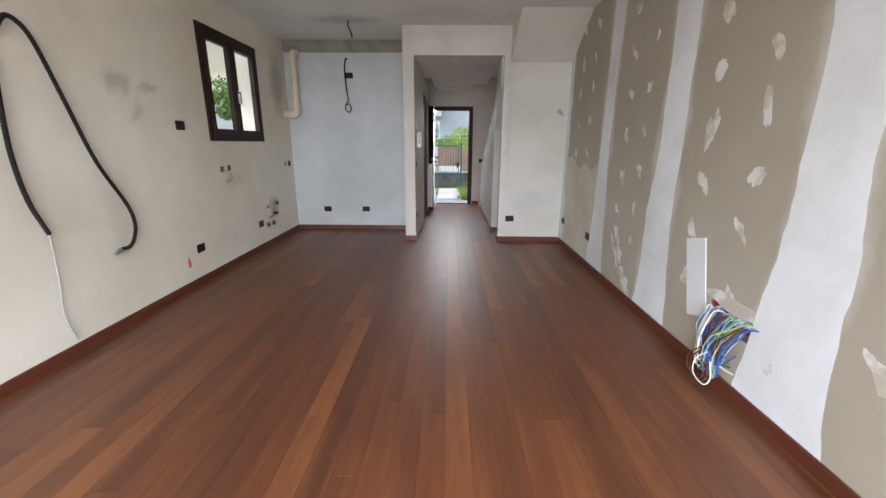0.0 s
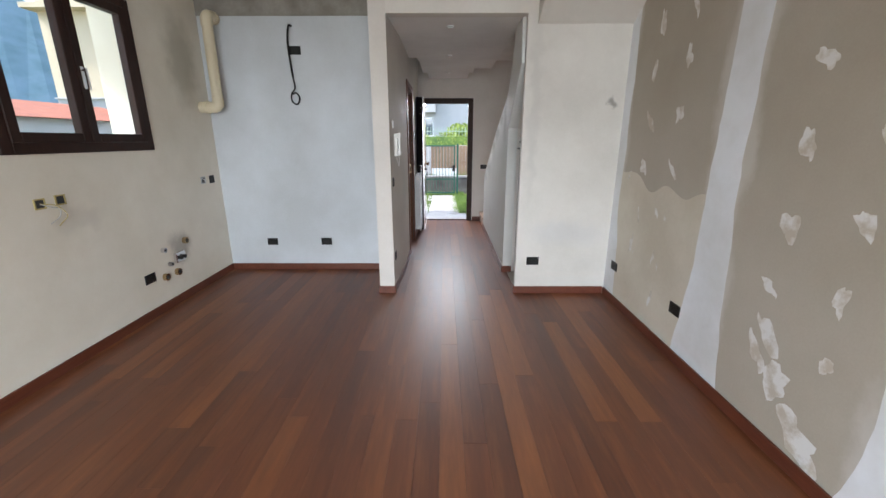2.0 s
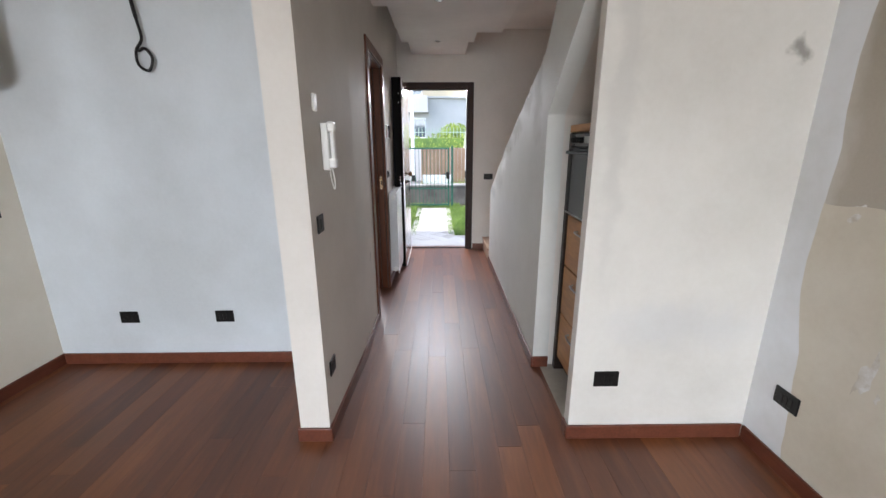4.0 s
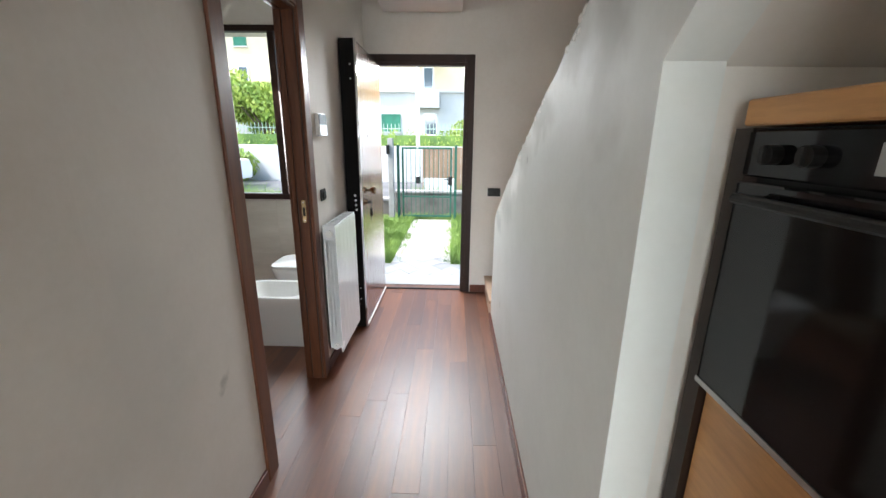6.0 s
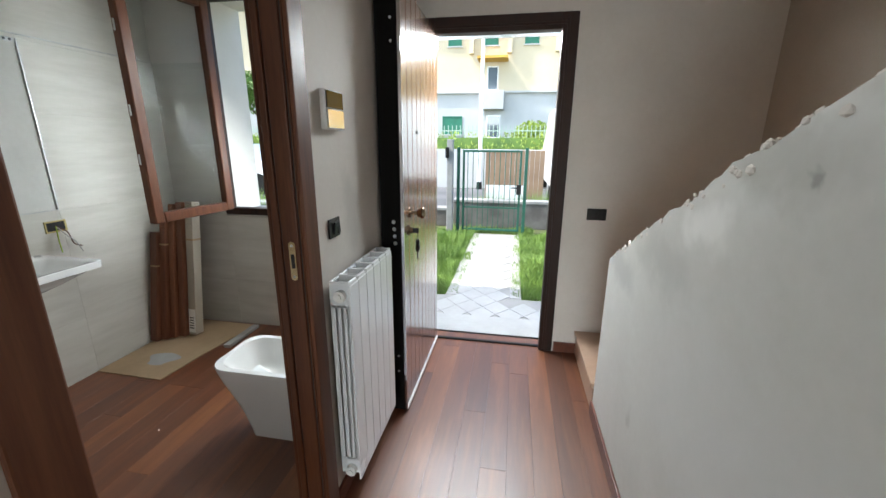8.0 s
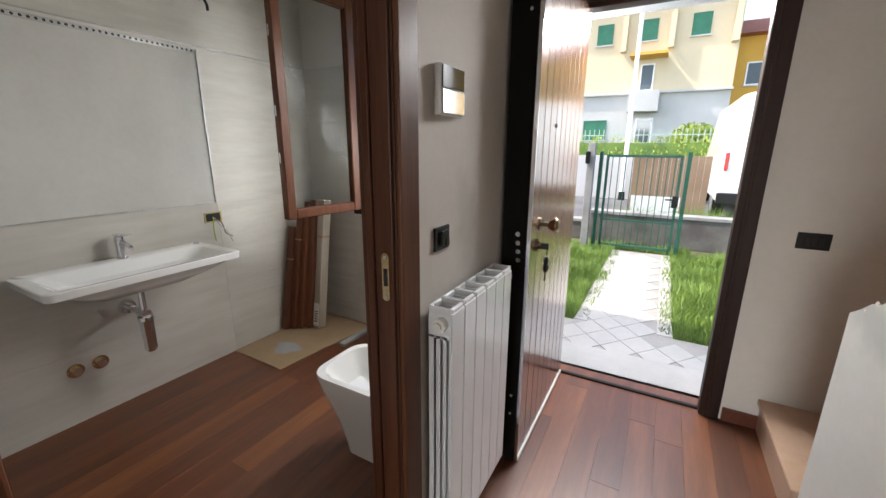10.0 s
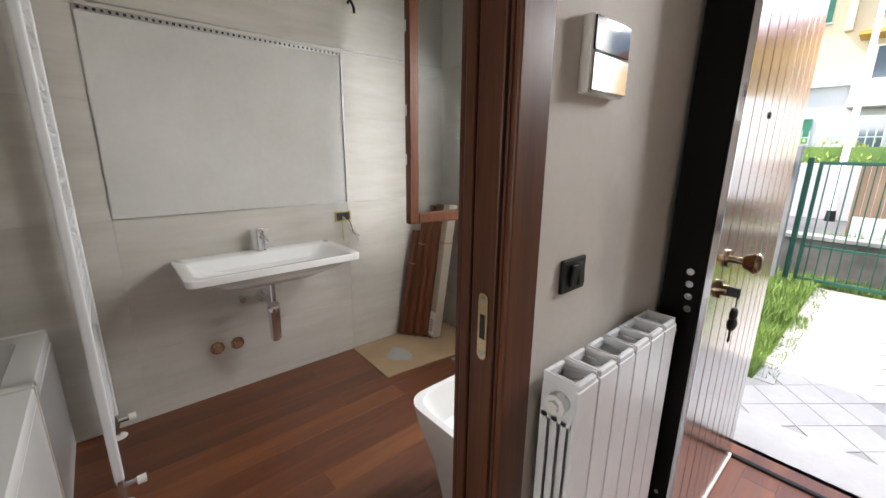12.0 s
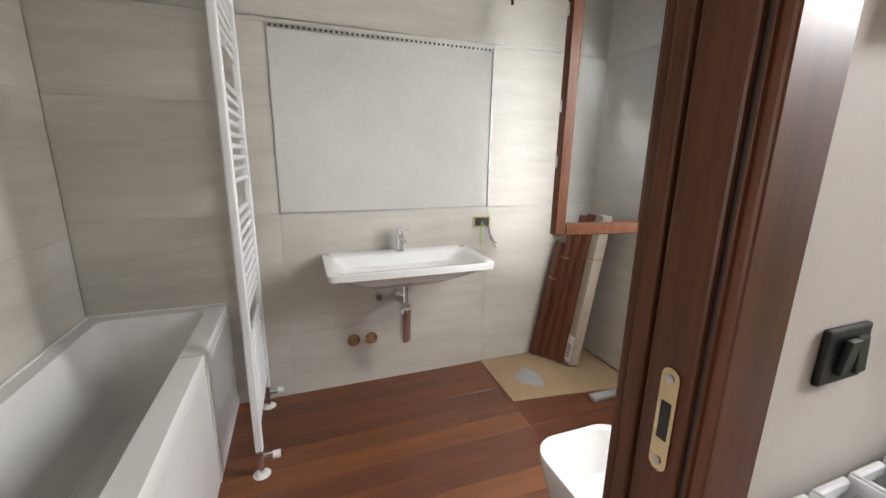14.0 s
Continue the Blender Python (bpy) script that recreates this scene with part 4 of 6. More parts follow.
for x0, x1 in ((BATH_E, -0.384), (-0.379, -0.322), (-0.316, HALL_W)):
    casing("jamb_strip", DOOR_Y1 - 0.014, DOOR_Y1, 0.0, DOOR_H, x0, x1)
    casing("jamb_strip", DOOR_Y0, DOOR_Y0 + 0.014, 0.0, DOOR_H, x0, x1)
    casing("jamb_strip", DOOR_Y0 + 0.014, DOOR_Y1 - 0.014, DOOR_H - 0.014, DOOR_H, x0, x1)
bm = bmesh.new()
box(bm, BATH_E + 0.002, HALL_W - 0.002, DOOR_Y1 - 0.006, DOOR_Y1, 0.0, DOOR_H - 0.001)
box(bm, BATH_E + 0.002, HALL_W - 0.002, DOOR_Y0, DOOR_Y0 + 0.006, 0.0, DOOR_H - 0.001)
part("groove", bm, M_SEAL, door1)
SY, SX = DOOR_Y1 - 0.014, -0.346
bm = bmesh.new()
prism(bm, [(SX + 0.011 * math.cos(radians(a)), z + 0.011 * math.sin(radians(a))) for z, a0 in ((1.118, 0), (1.012, 180)) for a in range(a0, a0 + 181, 20)], "y", SY - 0.003, SY)
strike = part("strike_plate", bm, M_BRASS, door1, "pale brass strike plate with rounded ends")
bm = bmesh.new()
box(bm, SX - 0.006, SX + 0.006, SY - 0.0038, SY - 0.0031, 1.042, 1.088)
part("slot", bm, M_SEAL, strike)
bm = bmesh.new()
for z in (1.014, 1.116):
    rod(bm, (SX, SY - 0.0045, z), (SX, SY - 0.003, z), 0.0045, 10)
part("screw", bm, M_STEEL, strike)

# ---- entrance door ----
door2 = tagged(new("door_2"), "armoured entrance door with board panel, open inwards", kind="structure")
bm = bmesh.new()
for x0, x1, z0, z1 in ((ENT_X0, ENT_X0 + 0.09, 0, ENT_H), (ENT_X1 - 0.09, ENT_X1, 0, ENT_H), (ENT_X0 + 0.09, ENT_X1 - 0.09, ENT_H - 0.09, ENT_H)):
    box(bm, x0, x1, FRONT - 0.012, FRONT + 0.06, z0, z1, 0.004)
part("frame", bm, M_DARKWOOD, door2, "dark brown frame")
bm = bmesh.new()
for x0, x1, z0, z1 in ((ENT_X0 + 0.03, ENT_X0 + 0.05, 0, ENT_H - 0.03), (ENT_X1 - 0.065, ENT_X1 - 0.05, 0, ENT_H - 0.03), (ENT_X0 + 0.05, ENT_X1 - 0.065, ENT_H - 0.065, ENT_H - 0.05)):
    box(bm, x0, x1, FRONT - 0.02, FRONT - 0.011, z0, z1, 0.002)
part("frame_bead", bm, M_DARKWOOD, door2)
bm = bmesh.new()
for x0, x1, z0, z1 in ((ENT_X0, ENT_X0 + 0.075, -0.011, ENT_H), (ENT_X1 - 0.075, ENT_X1, -0.011, ENT_H), (ENT_X0 + 0.075, ENT_X1 - 0.075, ENT_H - 0.075, ENT_H)):
    box(bm, x0, x1, FRONT + 0.062, FRONT + 0.13, z0, z1, 0.002)
part("steel_frame", bm, M_SEAL, door2)
bm = bmesh.new()
box(bm, ENT_X0 + 0.075, ENT_X1 - 0.075, FRONT + 0.03, FRONT + 0.055, -0.05, 0.012, 0.003)
part("threshold", bm, M_BLACK, door2)
bm = bmesh.new()
box(bm, ENT_X0, ENT_X1, FRONT + 0.056, FRONT_OUT + 0.12, -0.15, -0.012, 0.004)
part("doorstep", bm, M_PAVER, door2, "pale stone doorstep")
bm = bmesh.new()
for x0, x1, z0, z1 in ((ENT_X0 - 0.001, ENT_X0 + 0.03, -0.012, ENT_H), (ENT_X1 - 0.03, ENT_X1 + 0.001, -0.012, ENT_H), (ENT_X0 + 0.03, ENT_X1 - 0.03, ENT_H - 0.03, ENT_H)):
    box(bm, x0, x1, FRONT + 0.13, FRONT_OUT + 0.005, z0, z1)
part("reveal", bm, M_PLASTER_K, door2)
# Leaf thickened so its black edge also fills the shaded gap at the wall.
LX0, LX1, LY0, LY1, LZ1 = -0.297, -0.185, 8.27, 9.13, 2.10
bm = bmesh.new()
box(bm, LX0, LX1 - 0.012, LY0, LY1, 0.012, LZ1, 0.003)
leaf = part("leaf", bm, M_LEAFBLACK, door2, "black steel leaf edge, widened over the shaded gap at the wall")
n = 9
for i in range(n):
    y0 = LY0 + 0.012 + (LY1 - LY0 - 0.02) * i / n
    y1 = LY0 + 0.012 + (LY1 - LY0 - 0.02) * (i + 1) / n
    bm = bmesh.new()
    box(bm, LX1 - 0.013, LX1, y0 + 0.001, y1 - 0.001, 0.03, LZ1 - 0.015, 0.003, 2)
    part("board", bm, M_DOORPANEL, leaf, "glossy lacquered door board")
bm = bmesh.new()
box(bm, LX1 - 0.012, LX1 + 0.004, LY0 + 0.001, LY0 + 0.010, 0.02, LZ1, 0.001)
part("edge_trim", bm, M_CHROME, leaf)
bm = bmesh.new()
box(bm, LX1 - 0.010, LX1 + 0.006, LY0 + 0.01, LY1 - 0.01, 0.012, 0.03, 0.002)
part("bottom_seal", bm, M_WHITEPLASTIC, leaf)
for z in (0.985, 1.02, 1.055, 1.09):
    bm = bmesh.new()
    rod(bm, (-0.232 + (1.09 - z) * 0.06, LY0 - 0.004, z - 0.03), (-0.232 + (1.09 - z) * 0.06, LY0 + 0.002, z - 0.03), 0.0095, 14)
    part("bolt", bm, M_CHROME, leaf)
for z in (0.25, 0.34, 1.85, 1.94):
    bm = bmesh.new()
    rod(bm, (-0.225, LY0 - 0.002, z), (-0.225, LY0 + 0.002, z), 0.006, 10)
    part("screw", bm, M_STEEL, leaf)
bm = bmesh.new()
rod(bm, (LX1, 8.40, 1.085), (LX1 + 0.008, 8.40, 1.085), 0.026, 20)
rod(bm, (LX1 + 0.008, 8.40, 1.085), (LX1 + 0.04, 8.40, 1.085), 0.010, 16)
rod(bm, (LX1 + 0.04, 8.40, 1.085), (LX1 + 0.065, 8.40, 1.085), 0.018, 18, 0.030)
ball(bm, (LX1 + 0.068, 8.40, 1.085), 0.030, 0.5)
part("knob", bm, M_BRONZE, leaf, "dark worn bronze knob", smooth=True)
bm = bmesh.new()
rod(bm, (LX1, 8.375, 1.00), (LX1 + 0.010, 8.375, 1.00), 0.027, 20)
rod(bm, (LX1 + 0.010, 8.375, 1.00), (LX1 + 0.022, 8.375, 1.00), 0.016, 16)
lock = part("lock_cylinder", bm, M_BRONZE, leaf)
bm = bmesh.new()
box(bm, LX1 + 0.02, LX1 + 0.05, 8.372, 8.378, 0.985, 1.012, 0.002)
rod(bm, (LX1 + 0.045, 8.375, 0.988), (LX1 + 0.046, 8.372, 0.955), 0.002, 6)
ball(bm, (LX1 + 0.045, 8.37, 0.94), 0.020, 0.5, 1.0, 1.0)
ball(bm, (LX1 + 0.045, 8.372, 0.91), 0.024, 0.5, 1.0, 0.9)
box(bm, LX1 + 0.043, LX1 + 0.047, 8.362, 8.378, 0.875, 0.91, 0.001)
ball(bm, (LX1 + 0.045, 8.368, 0.865), 0.011, 0.3)
part("keys", bm, M_BLACK, lock)
bm = bmesh.new()
rod(bm, (LX1, 8.56, 1.48), (LX1 + 0.004, 8.56, 1.48), 0.009, 14)
part("peephole", bm, M_BLACK, leaf)
for z in (0.35, 1.75):
    bm = bmesh.new()
    rod(bm, (LX0 - 0.008, LY1 + 0.0, z), (LX0 - 0.008, LY1 + 0.0, z + 0.14), 0.011, 12)
    part("hinge", bm, M_BLACK, leaf)

# ---- hall things ----
t = thing("radiator", "white six-element aluminium radiator on the hall wall", "radiator", (-0.25, 7.885, 0.12))
RY0, EW, RH = -0.20, 0.08, 0.84
for i in range(6):
    y0 = RY0 + i * EW
    bm = bmesh.new()
    box(bm, 0.028, 0.036, y0 + 0.002, y0 + EW - 0.002, 0.0, RH - 0.015, 0.002)
    el = part("element", bm, M_WHITE, t)
    bm = bmesh.new()
    box(bm, -0.045, -0.039, y0 + 0.008, y0 + EW - 0.008, 0.02, RH - 0.03, 0.001)
    part("back_plate", bm, M_WHITE, el)
    for z in (0.05, RH - 0.05):
        bm = bmesh.new()
        rod(bm, (0.0, y0, z), (0.0, y0 + EW, z), 0.021, 14)
        part("header_tube", bm, M_WHITE, el)
    for yy in (y0 + 0.006, y0 + EW / 2 - 0.0015, y0 + EW - 0.009):
        bm = bmesh.new()
        for xa, xb in ((-0.041, -0.026), (-0.018, -0.004), (0.004, 0.016), (0.023, 0.030)):
            box(bm, xa, xb, yy, yy + 0.003, 0.09, RH - 0.09)
        box(bm, -0.041, 0.030, yy, yy + 0.003, RH - 0.10, RH - 0.02)
        box(bm, -0.041, 0.030, yy, yy + 0.003, 0.03, 0.10)
        part("fin", bm, M_WHITE, el)
    bm = bmesh.new()
    box(bm, -0.040, 0.031, y0 + 0.002, y0 + 0.006, RH - 0.02, RH, 0.001)
    box(bm, -0.040, 0.031, y0 + EW - 0.006, y0 + EW - 0.002, RH - 0.02, RH, 0.001)
    box(bm, 0.022, 0.034, y0 + 0.006, y0 + EW - 0.010, RH - 0.022, RH - 0.002, 0.003)
    box(bm, -0.044, -0.034, y0 + 0.006, y0 + EW - 0.010, RH - 0.022, RH - 0.002, 0.003)
    part("top_grille", bm, M_WHITE, el)
for z in (0.05, RH - 0.05):
    bm = bmesh.new()
    rod(bm, (0.0, RY0 - 0.016, z), (0.0, RY0, z), 0.022, 8)
    rod(bm, (0.0, RY0 - 0.024, z), (0.0, RY0 - 0.016, z), 0.012, 6)
    part("end_plug", bm, M_WHITEPLASTIC, t)
bm = bmesh.new()
rod(bm, (0.0, RY0 + 6 * EW, RH - 0.05), (0.0, RY0 + 6 * EW + 0.04, RH - 0.05), 0.014, 12)
box(bm, 0.0, 0.03, RY0 + 6 * EW + 0.012, RY0 + 6 * EW + 0.03, RH - 0.06, RH - 0.04, 0.003)
part("bleed_valve", bm, M_CHROME, t)
bm = bmesh.new()
for yy in (RY0 + EW, RY0 + 5 * EW):
    box(bm, -0.06, -0.03, yy - 0.01, yy + 0.01, RH - 0.13, RH - 0.10)
part("bracket", bm, M_WHITE, t)

t = thing("thermostat", "white thermostat with black display on the hall wall", "thermostat", (HALL_W, 7.815, 1.535))
bm = bmesh.new()
box(bm, 0.0, 0.022, -0.066, 0.066, -0.065, 0.062, 0.004, 2)
part("body", bm, M_WHITEPLASTIC, t)
bm = bmesh.new()
box(bm, 0.022, 0.026, -0.062, 0.062, 0.004, 0.058, 0.001)
disp = part("display", bm, M_OVENGLASS, t, "glossy black display")
bm = bmesh.new()
box(bm, 0.022, 0.027, -0.062, 0.062, -0.06, 0.0, 0.001)
part("cover", bm, M_CHROME, t, "mirror-bright flap")

t = thing("intercom", "white wall intercom handset with a coiled cord", "intercom", (HALL_W - 0.022, 5.70, 1.42))
bm = bmesh.new()
box(bm, 0.0, 0.035, -0.045, 0.045, -0.11, 0.10, 0.008, 2)
part("body", bm, M_WHITEPLASTIC, t)
bm = bmesh.new()
box(bm, 0.042, 0.062, -0.05, -0.015, -0.08, 0.08, 0.008, 2)
box(bm, 0.03, 0.066, -0.055, -0.010, 0.06, 0.105, 0.010, 2)
box(bm, 0.03, 0.066, -0.055, -0.010, -0.10, -0.055, 0.010, 2)
part("handset", bm, M_WHITEPLASTIC, t)
bm = bmesh.new()
tube(bm, [(0.04, -0.03, -0.10), (0.045, -0.02, -0.16), (0.035, 0.0, -0.2), (0.02, 0.015, -0.15), (0.015, 0.02, -0.10)], 0.003, 6)
part("cord", bm, M_WHITEPLASTIC, t)
t = thing("chime_button", "small white plate above the intercom", "switch", (HALL_W - 0.027, 5.60, 1.60))
bm = bmesh.new()
box(bm, 0.0, 0.012, -0.02, 0.02, -0.035, 0.035, 0.003)
part("plate", bm, M_WHITEPLASTIC, t)

for x, y in ((0.21, 7.15), (0.20, 5.85), (0.20, 8.4)):
    t = thing("ceiling_spot", "small round white recessed spotlight, switched off", "spotlight", (x, y, LOW_CEIL), "spotlights in the hall ceiling")
    bm = bmesh.new()
    bmesh.ops.create_cone(bm, cap_ends=False, segments=24, radius1=0.030, radius2=0.036, depth=0.006, matrix=Matrix.Translation((0, 0, -0.003)))
    rod(bm, (0, 0, -0.004), (0, 0, 0.0), 0.036, 24)
    part("ring", bm, M_WHITE, t)
    bm = bmesh.new()
    rod(bm, (0, 0, -0.006), (0, 0, -0.004), 0.024, 20)
    part("lens", bm, M_CHROME, t)

# stair
stair = thing("stair", "beige stone stair that winds up beside the entrance", "stair", (0.82, 8.47, 0.0))
RISE = 0.17
steps = [((HALL_E + 0.0, 8.47, 1.10, FRONT), 1), ((1.10, 8.47, 1.40, FRONT), 2), ((1.40, 8.47, EAST, FRONT), 3)]
for i in range(9):
    y1 = 8.47 - i * 0.28
    steps.append(((HALL_E + 0.13, y1 - 0.28, EAST, y1), 4 + i))
for (x0, y0, x1, y1), k in steps:
    bm = bmesh.new()
    z = k * RISE
    box(bm, x0 - 0.82, x1 - 0.82, y0 - 8.47, y1 - 8.47, z - 0.17 if k > 3 else 0.0, z - 0.03)
    st = part("step", bm, M_STONE, stair)
    bm = bmesh.new()
    nose = 0.015
    box(bm, x0 - 0.82 - (nose if k < 4 else 0), x1 - 0.82, y0 - 8.47, y1 - 8.47 + (nose if k > 3 else 0), z - 0.03, z, 0.004)
    part("tread", bm, M_STONE, st)

# the niche with the oven column
bm = bmesh.new()
box(bm, HALL_E + 0.05, EAST, PIER_Y + 0.06, NICHE_Y + 0.02, -0.02, 0.003)
structure("niche_floor", bm, M_SCREED, "pale unfinished tile floor of the niche")
t = thing("oven_cabinet", "honey cherry oven column with black sides under the stair", "kitchen cabinet", (0.955, 5.81, 0.0))
for name_, dims in (("side_panel", (0.0, 0.56, -0.29, -0.272)), ("side_panel", (-0.012, 0.56, 0.262, 0.30)), ("back_panel", (0.54, 0.56, -0.272, 0.262))):
    bm = bmesh.new()
    box(bm, *dims, 0.0, 1.48)
    part(name_, bm, M_WENGE, t)
bm = bmesh.new()
box(bm, -0.02, 0.57, -0.29, 0.275, 1.483, 1.522, 0.003)
part("top_board", bm, M_ORANGEWOOD, t, "honey veneered top board")
for z0, z1 in ((0.10, 0.40), (0.41, 0.71), (0.72, 1.02)):
    bm = bmesh.new()
    box(bm, 0.0, 0.02, -0.270, 0.258, z0, z1, 0.002)
    d = part("drawer_front", bm, M_ORANGEWOOD, t, "honey veneered drawer front")
    bm = bmesh.new()
    zz = z1 - 0.06
    tube(bm, [(0.0, -0.08, zz), (-0.022, -0.065, zz), (-0.028, 0.0, zz), (-0.022, 0.065, zz), (0.0, 0.08, zz)], 0.006, 8)
    part("handle", bm, M_STEEL, d)
bm = bmesh.new()
box(bm, 0.05, 0.07, -0.27, 0.26, 0.0, 0.10)
part("plinth", bm, M_BLACK, t)
oven = thing("oven", "black built-in compact oven with glass door", "oven", (0.955, 5.815, 1.03))
bm = bmesh.new()
box(bm, 0.01, 0.50, -0.262, 0.262, 0.0, 0.45)
part("body", bm, M_BLACK, oven)
bm = bmesh.new()
box(bm, -0.013, 0.01, -0.262, 0.262, 0.378, 0.447, 0.003)
panel = part("control_panel", bm, M_OVENGLASS, oven)
for y in (0.20, 0.135, -0.135, -0.20):
    bm = bmesh.new()
    rod(bm, (-0.03, y, 0.412), (-0.013, y, 0.412), 0.014, 18)
    box(bm, -0.036, -0.029, y - 0.003, y + 0.003, 0.40, 0.424, 0.001)
    part("knob", bm, M_BLACK, panel)
bm = bmesh.new()
box(bm, -0.0145, -0.0131, -0.06, 0.06, 0.395, 0.43)
part("clock_display", bm, M_STEEL, panel)
bm = bmesh.new()
box(bm, -0.018, 0.01, -0.262, 0.262, 0.008, 0.370, 0.003)
od = part("oven_door", bm, M_OVENGLASS, oven)
bm = bmesh.new()
rod(bm, (-0.045, -0.22, 0.348), (-0.045, 0.22, 0.348), 0.008, 12)
for y in (-0.2, 0.2):
    rod(bm, (-0.045, y, 0.348), (-0.018, y, 0.348), 0.006, 10)
part("handle", bm, M_BLACK, od)
bm = bmesh.new()
box(bm, -0.020, -0.0181, -0.26, 0.26, 0.008, 0.018)
part("bottom_trim", bm, M_STEEL, oven)

# ---- bathroom ----
def clad(name, axis, face, depth, lines, rows, holes, label):
    """Wall tiles between grid lines; holes are left out."""
    root = tagged(new(name), label, kind="structure")
    for a0, a1 in zip(lines, lines[1:]):
        for z0, z1 in zip(rows, rows[1:]):
            if any(a0 >= h[0] - 1e-4 and a1 <= h[1] + 1e-4 and z0 >= h[2] - 1e-4 and z1 <= h[3] + 1e-4 for h in holes):
                continue
            bm = bmesh.new()
            g = 0.0004
            lo, hi = sorted((face, face + depth))
            if axis == "x":
                box(bm, lo, hi, a0 + g, a1 - g, z0 + g, z1 - g, 0.0003)
            else:
                box(bm, a0 + g, a1 - g, lo, hi, z0 + g, z1 - g, 0.0003)
            part("tile", bm, M_TILE, root)
    return root


MY0, MY1, MZ0, MZ1 = 7.11, 8.296, 1.043, 1.937
clad("wall_tiling", "x", BATH_W, 0.010, (6.242, 7.11, 8.296, 9.10), (0.0, 0.37, MZ0, 1.57, MZ1, 1.955), [(MY0, MY1, MZ0, MZ1)], "satin beige grey large wall tiles")
clad("wall_tiling", "y", BATH_S, 0.010, (BATH_W + 0.011, -1.05, BATH_E), (0.0, 0.37, 0.97, 1.57, 1.955), [], "satin beige grey large wall tiles")
clad("wall_tiling", "y", FRONT - 0.010, 0.010, (BATH_W + 0.011, BW_X0 - 0.001), (0.0, 0.37, 0.97, 1.57, 1.955), [], "satin beige grey large wall tiles")
clad("wall_tiling", "y", FRONT - 0.010, 0.010, (BW_X0 - 0.001, -1.2, BATH_E), (0.0, 0.37, 0.888), [], "satin beige grey large wall tiles")
bm = bmesh.new()
box(bm, BATH_W, BATH_W + 0.012, 6.243, 9.09, 1.956, 1.962)
box(bm, BATH_W + 0.012, BATH_E, BATH_S, BATH_S + 0.012, 1.956, 1.962)
structure("tile_trim", bm, M_STEEL, "thin bright metal trim over the tiles")
bm = bmesh.new()
box(bm, BATH_W, BATH_W + 0.003, MY0 + 0.006, MY1 - 0.006, MZ0 + 0.006, MZ1 - 0.02)
structure("mirror_recess", bm, M_RECESS, "smooth pale recess left for a mirror")
bm = bmesh.new()
box(bm, BATH_W, BATH_W + 0.0135, MY0, MY0 + 0.006, MZ0, MZ1)
box(bm, BATH_W, BATH_W + 0.0135, MY1 - 0.006, MY1, MZ0, MZ1)
box(bm, BATH_W, BATH_W + 0.0135, MY0 + 0.006, MY1 - 0.006, MZ0, MZ0 + 0.006)
structure("recess_trim", bm, M_STEEL, "thin grey metal edge round the mirror recess")
strip = tagged(new("perforated_strip"), "perforated metal strip above the mirror recess", kind="structure")
bm = bmesh.new()
box(bm, BATH_W, BATH_W + 0.009, MY0 + 0.006, MY1 - 0.006, MZ1 - 0.020, MZ1 - 0.001)
part("strip", bm, M_STEEL, strip)
for i in range(46):
    bm = bmesh.new()
    y = MY0 + 0.02 + i * 0.0253
    rod(bm, (BATH_W + 0.0088, y, MZ1 - 0.010), (BATH_W + 0.0096, y, MZ1 - 0.010), 0.0065, 8)
    part("hole", bm, M_SEAL, strip)


def rounded(cx, cy, hx, hy, r, z, n=6):
    """A rounded rectangle of points."""
    pts = []
    for sx, sy, a0 in ((1, 1, 0), (-1, 1, 90), (-1, -1, 180), (1, -1, 270)):
        for k in range(n + 1):
            a = radians(a0 + 90 * k / n)
            pts.append((cx + sx * (hx - r) + r * math.cos(a), cy + sy * (hy - r) + r * math.sin(a), z))
    return pts


def loft(bm, rings, cap_first=True, cap_last=True):
    rows = [[bm.verts.new(p) for p in ring] for ring in rings]
    n = len(rows[0])
    for a, b in zip(rows, rows[1:]):
        for k in range(n):
            bm.faces.new((a[k], a[(k + 1) % n], b[(k + 1) % n], b[k]))
    if cap_first:
        bm.faces.new(rows[0][::-1])
    if cap_last:
        bm.faces.new(rows[-1])


# washbasin
t = thing("washbasin", "white wall-hung ceramic washbasin under the mirror recess", "washbasin", (BATH_W + 0.011, 7.72, 0.82))
bm = bmesh.new()
loft(bm, [rounded(0.17, 0.0, 0.13, 0.20, 0.06, -0.13), rounded(0.19, 0, 0.18, 0.30, 0.07, -0.085), rounded(0.21, 0, 0.205, 0.385, 0.05, -0.042),
          rounded(0.22, 0, 0.22, 0.415, 0.035, -0.035), rounded(0.22, 0, 0.22, 0.42, 0.035, -0.004), rounded(0.22, 0, 0.216, 0.416, 0.033, 0.0),
          rounded(0.255, 0, 0.165, 0.375, 0.05, 0.0), rounded(0.255, 0, 0.155, 0.365, 0.05, -0.008), rounded(0.25, 0, 0.13, 0.30, 0.06, -0.06), rounded(0.24, 0, 0.05, 0.10, 0.04, -0.075)])
part("bowl", bm, M_CERAMIC, t, smooth=True)
bm = bmesh.new()
rod(bm, (0.24, 0, -0.074), (0.24, 0, -0.070), 0.032, 20)
part("drain", bm, M_CHROME, t)
t = thing("mixer_tap", "chrome single-lever mixer tap on the washbasin", "tap", (BATH_W + 0.065, 7.725, 0.82))
bm = bmesh.new()
rod(bm, (0, 0, 0), (0, 0, 0.006), 0.026, 20)
rod(bm, (0, 0, 0.006), (0, 0, 0.115), 0.020, 20)
part("body", bm, M_CHROME, t, smooth=True)
bm = bmesh.new()
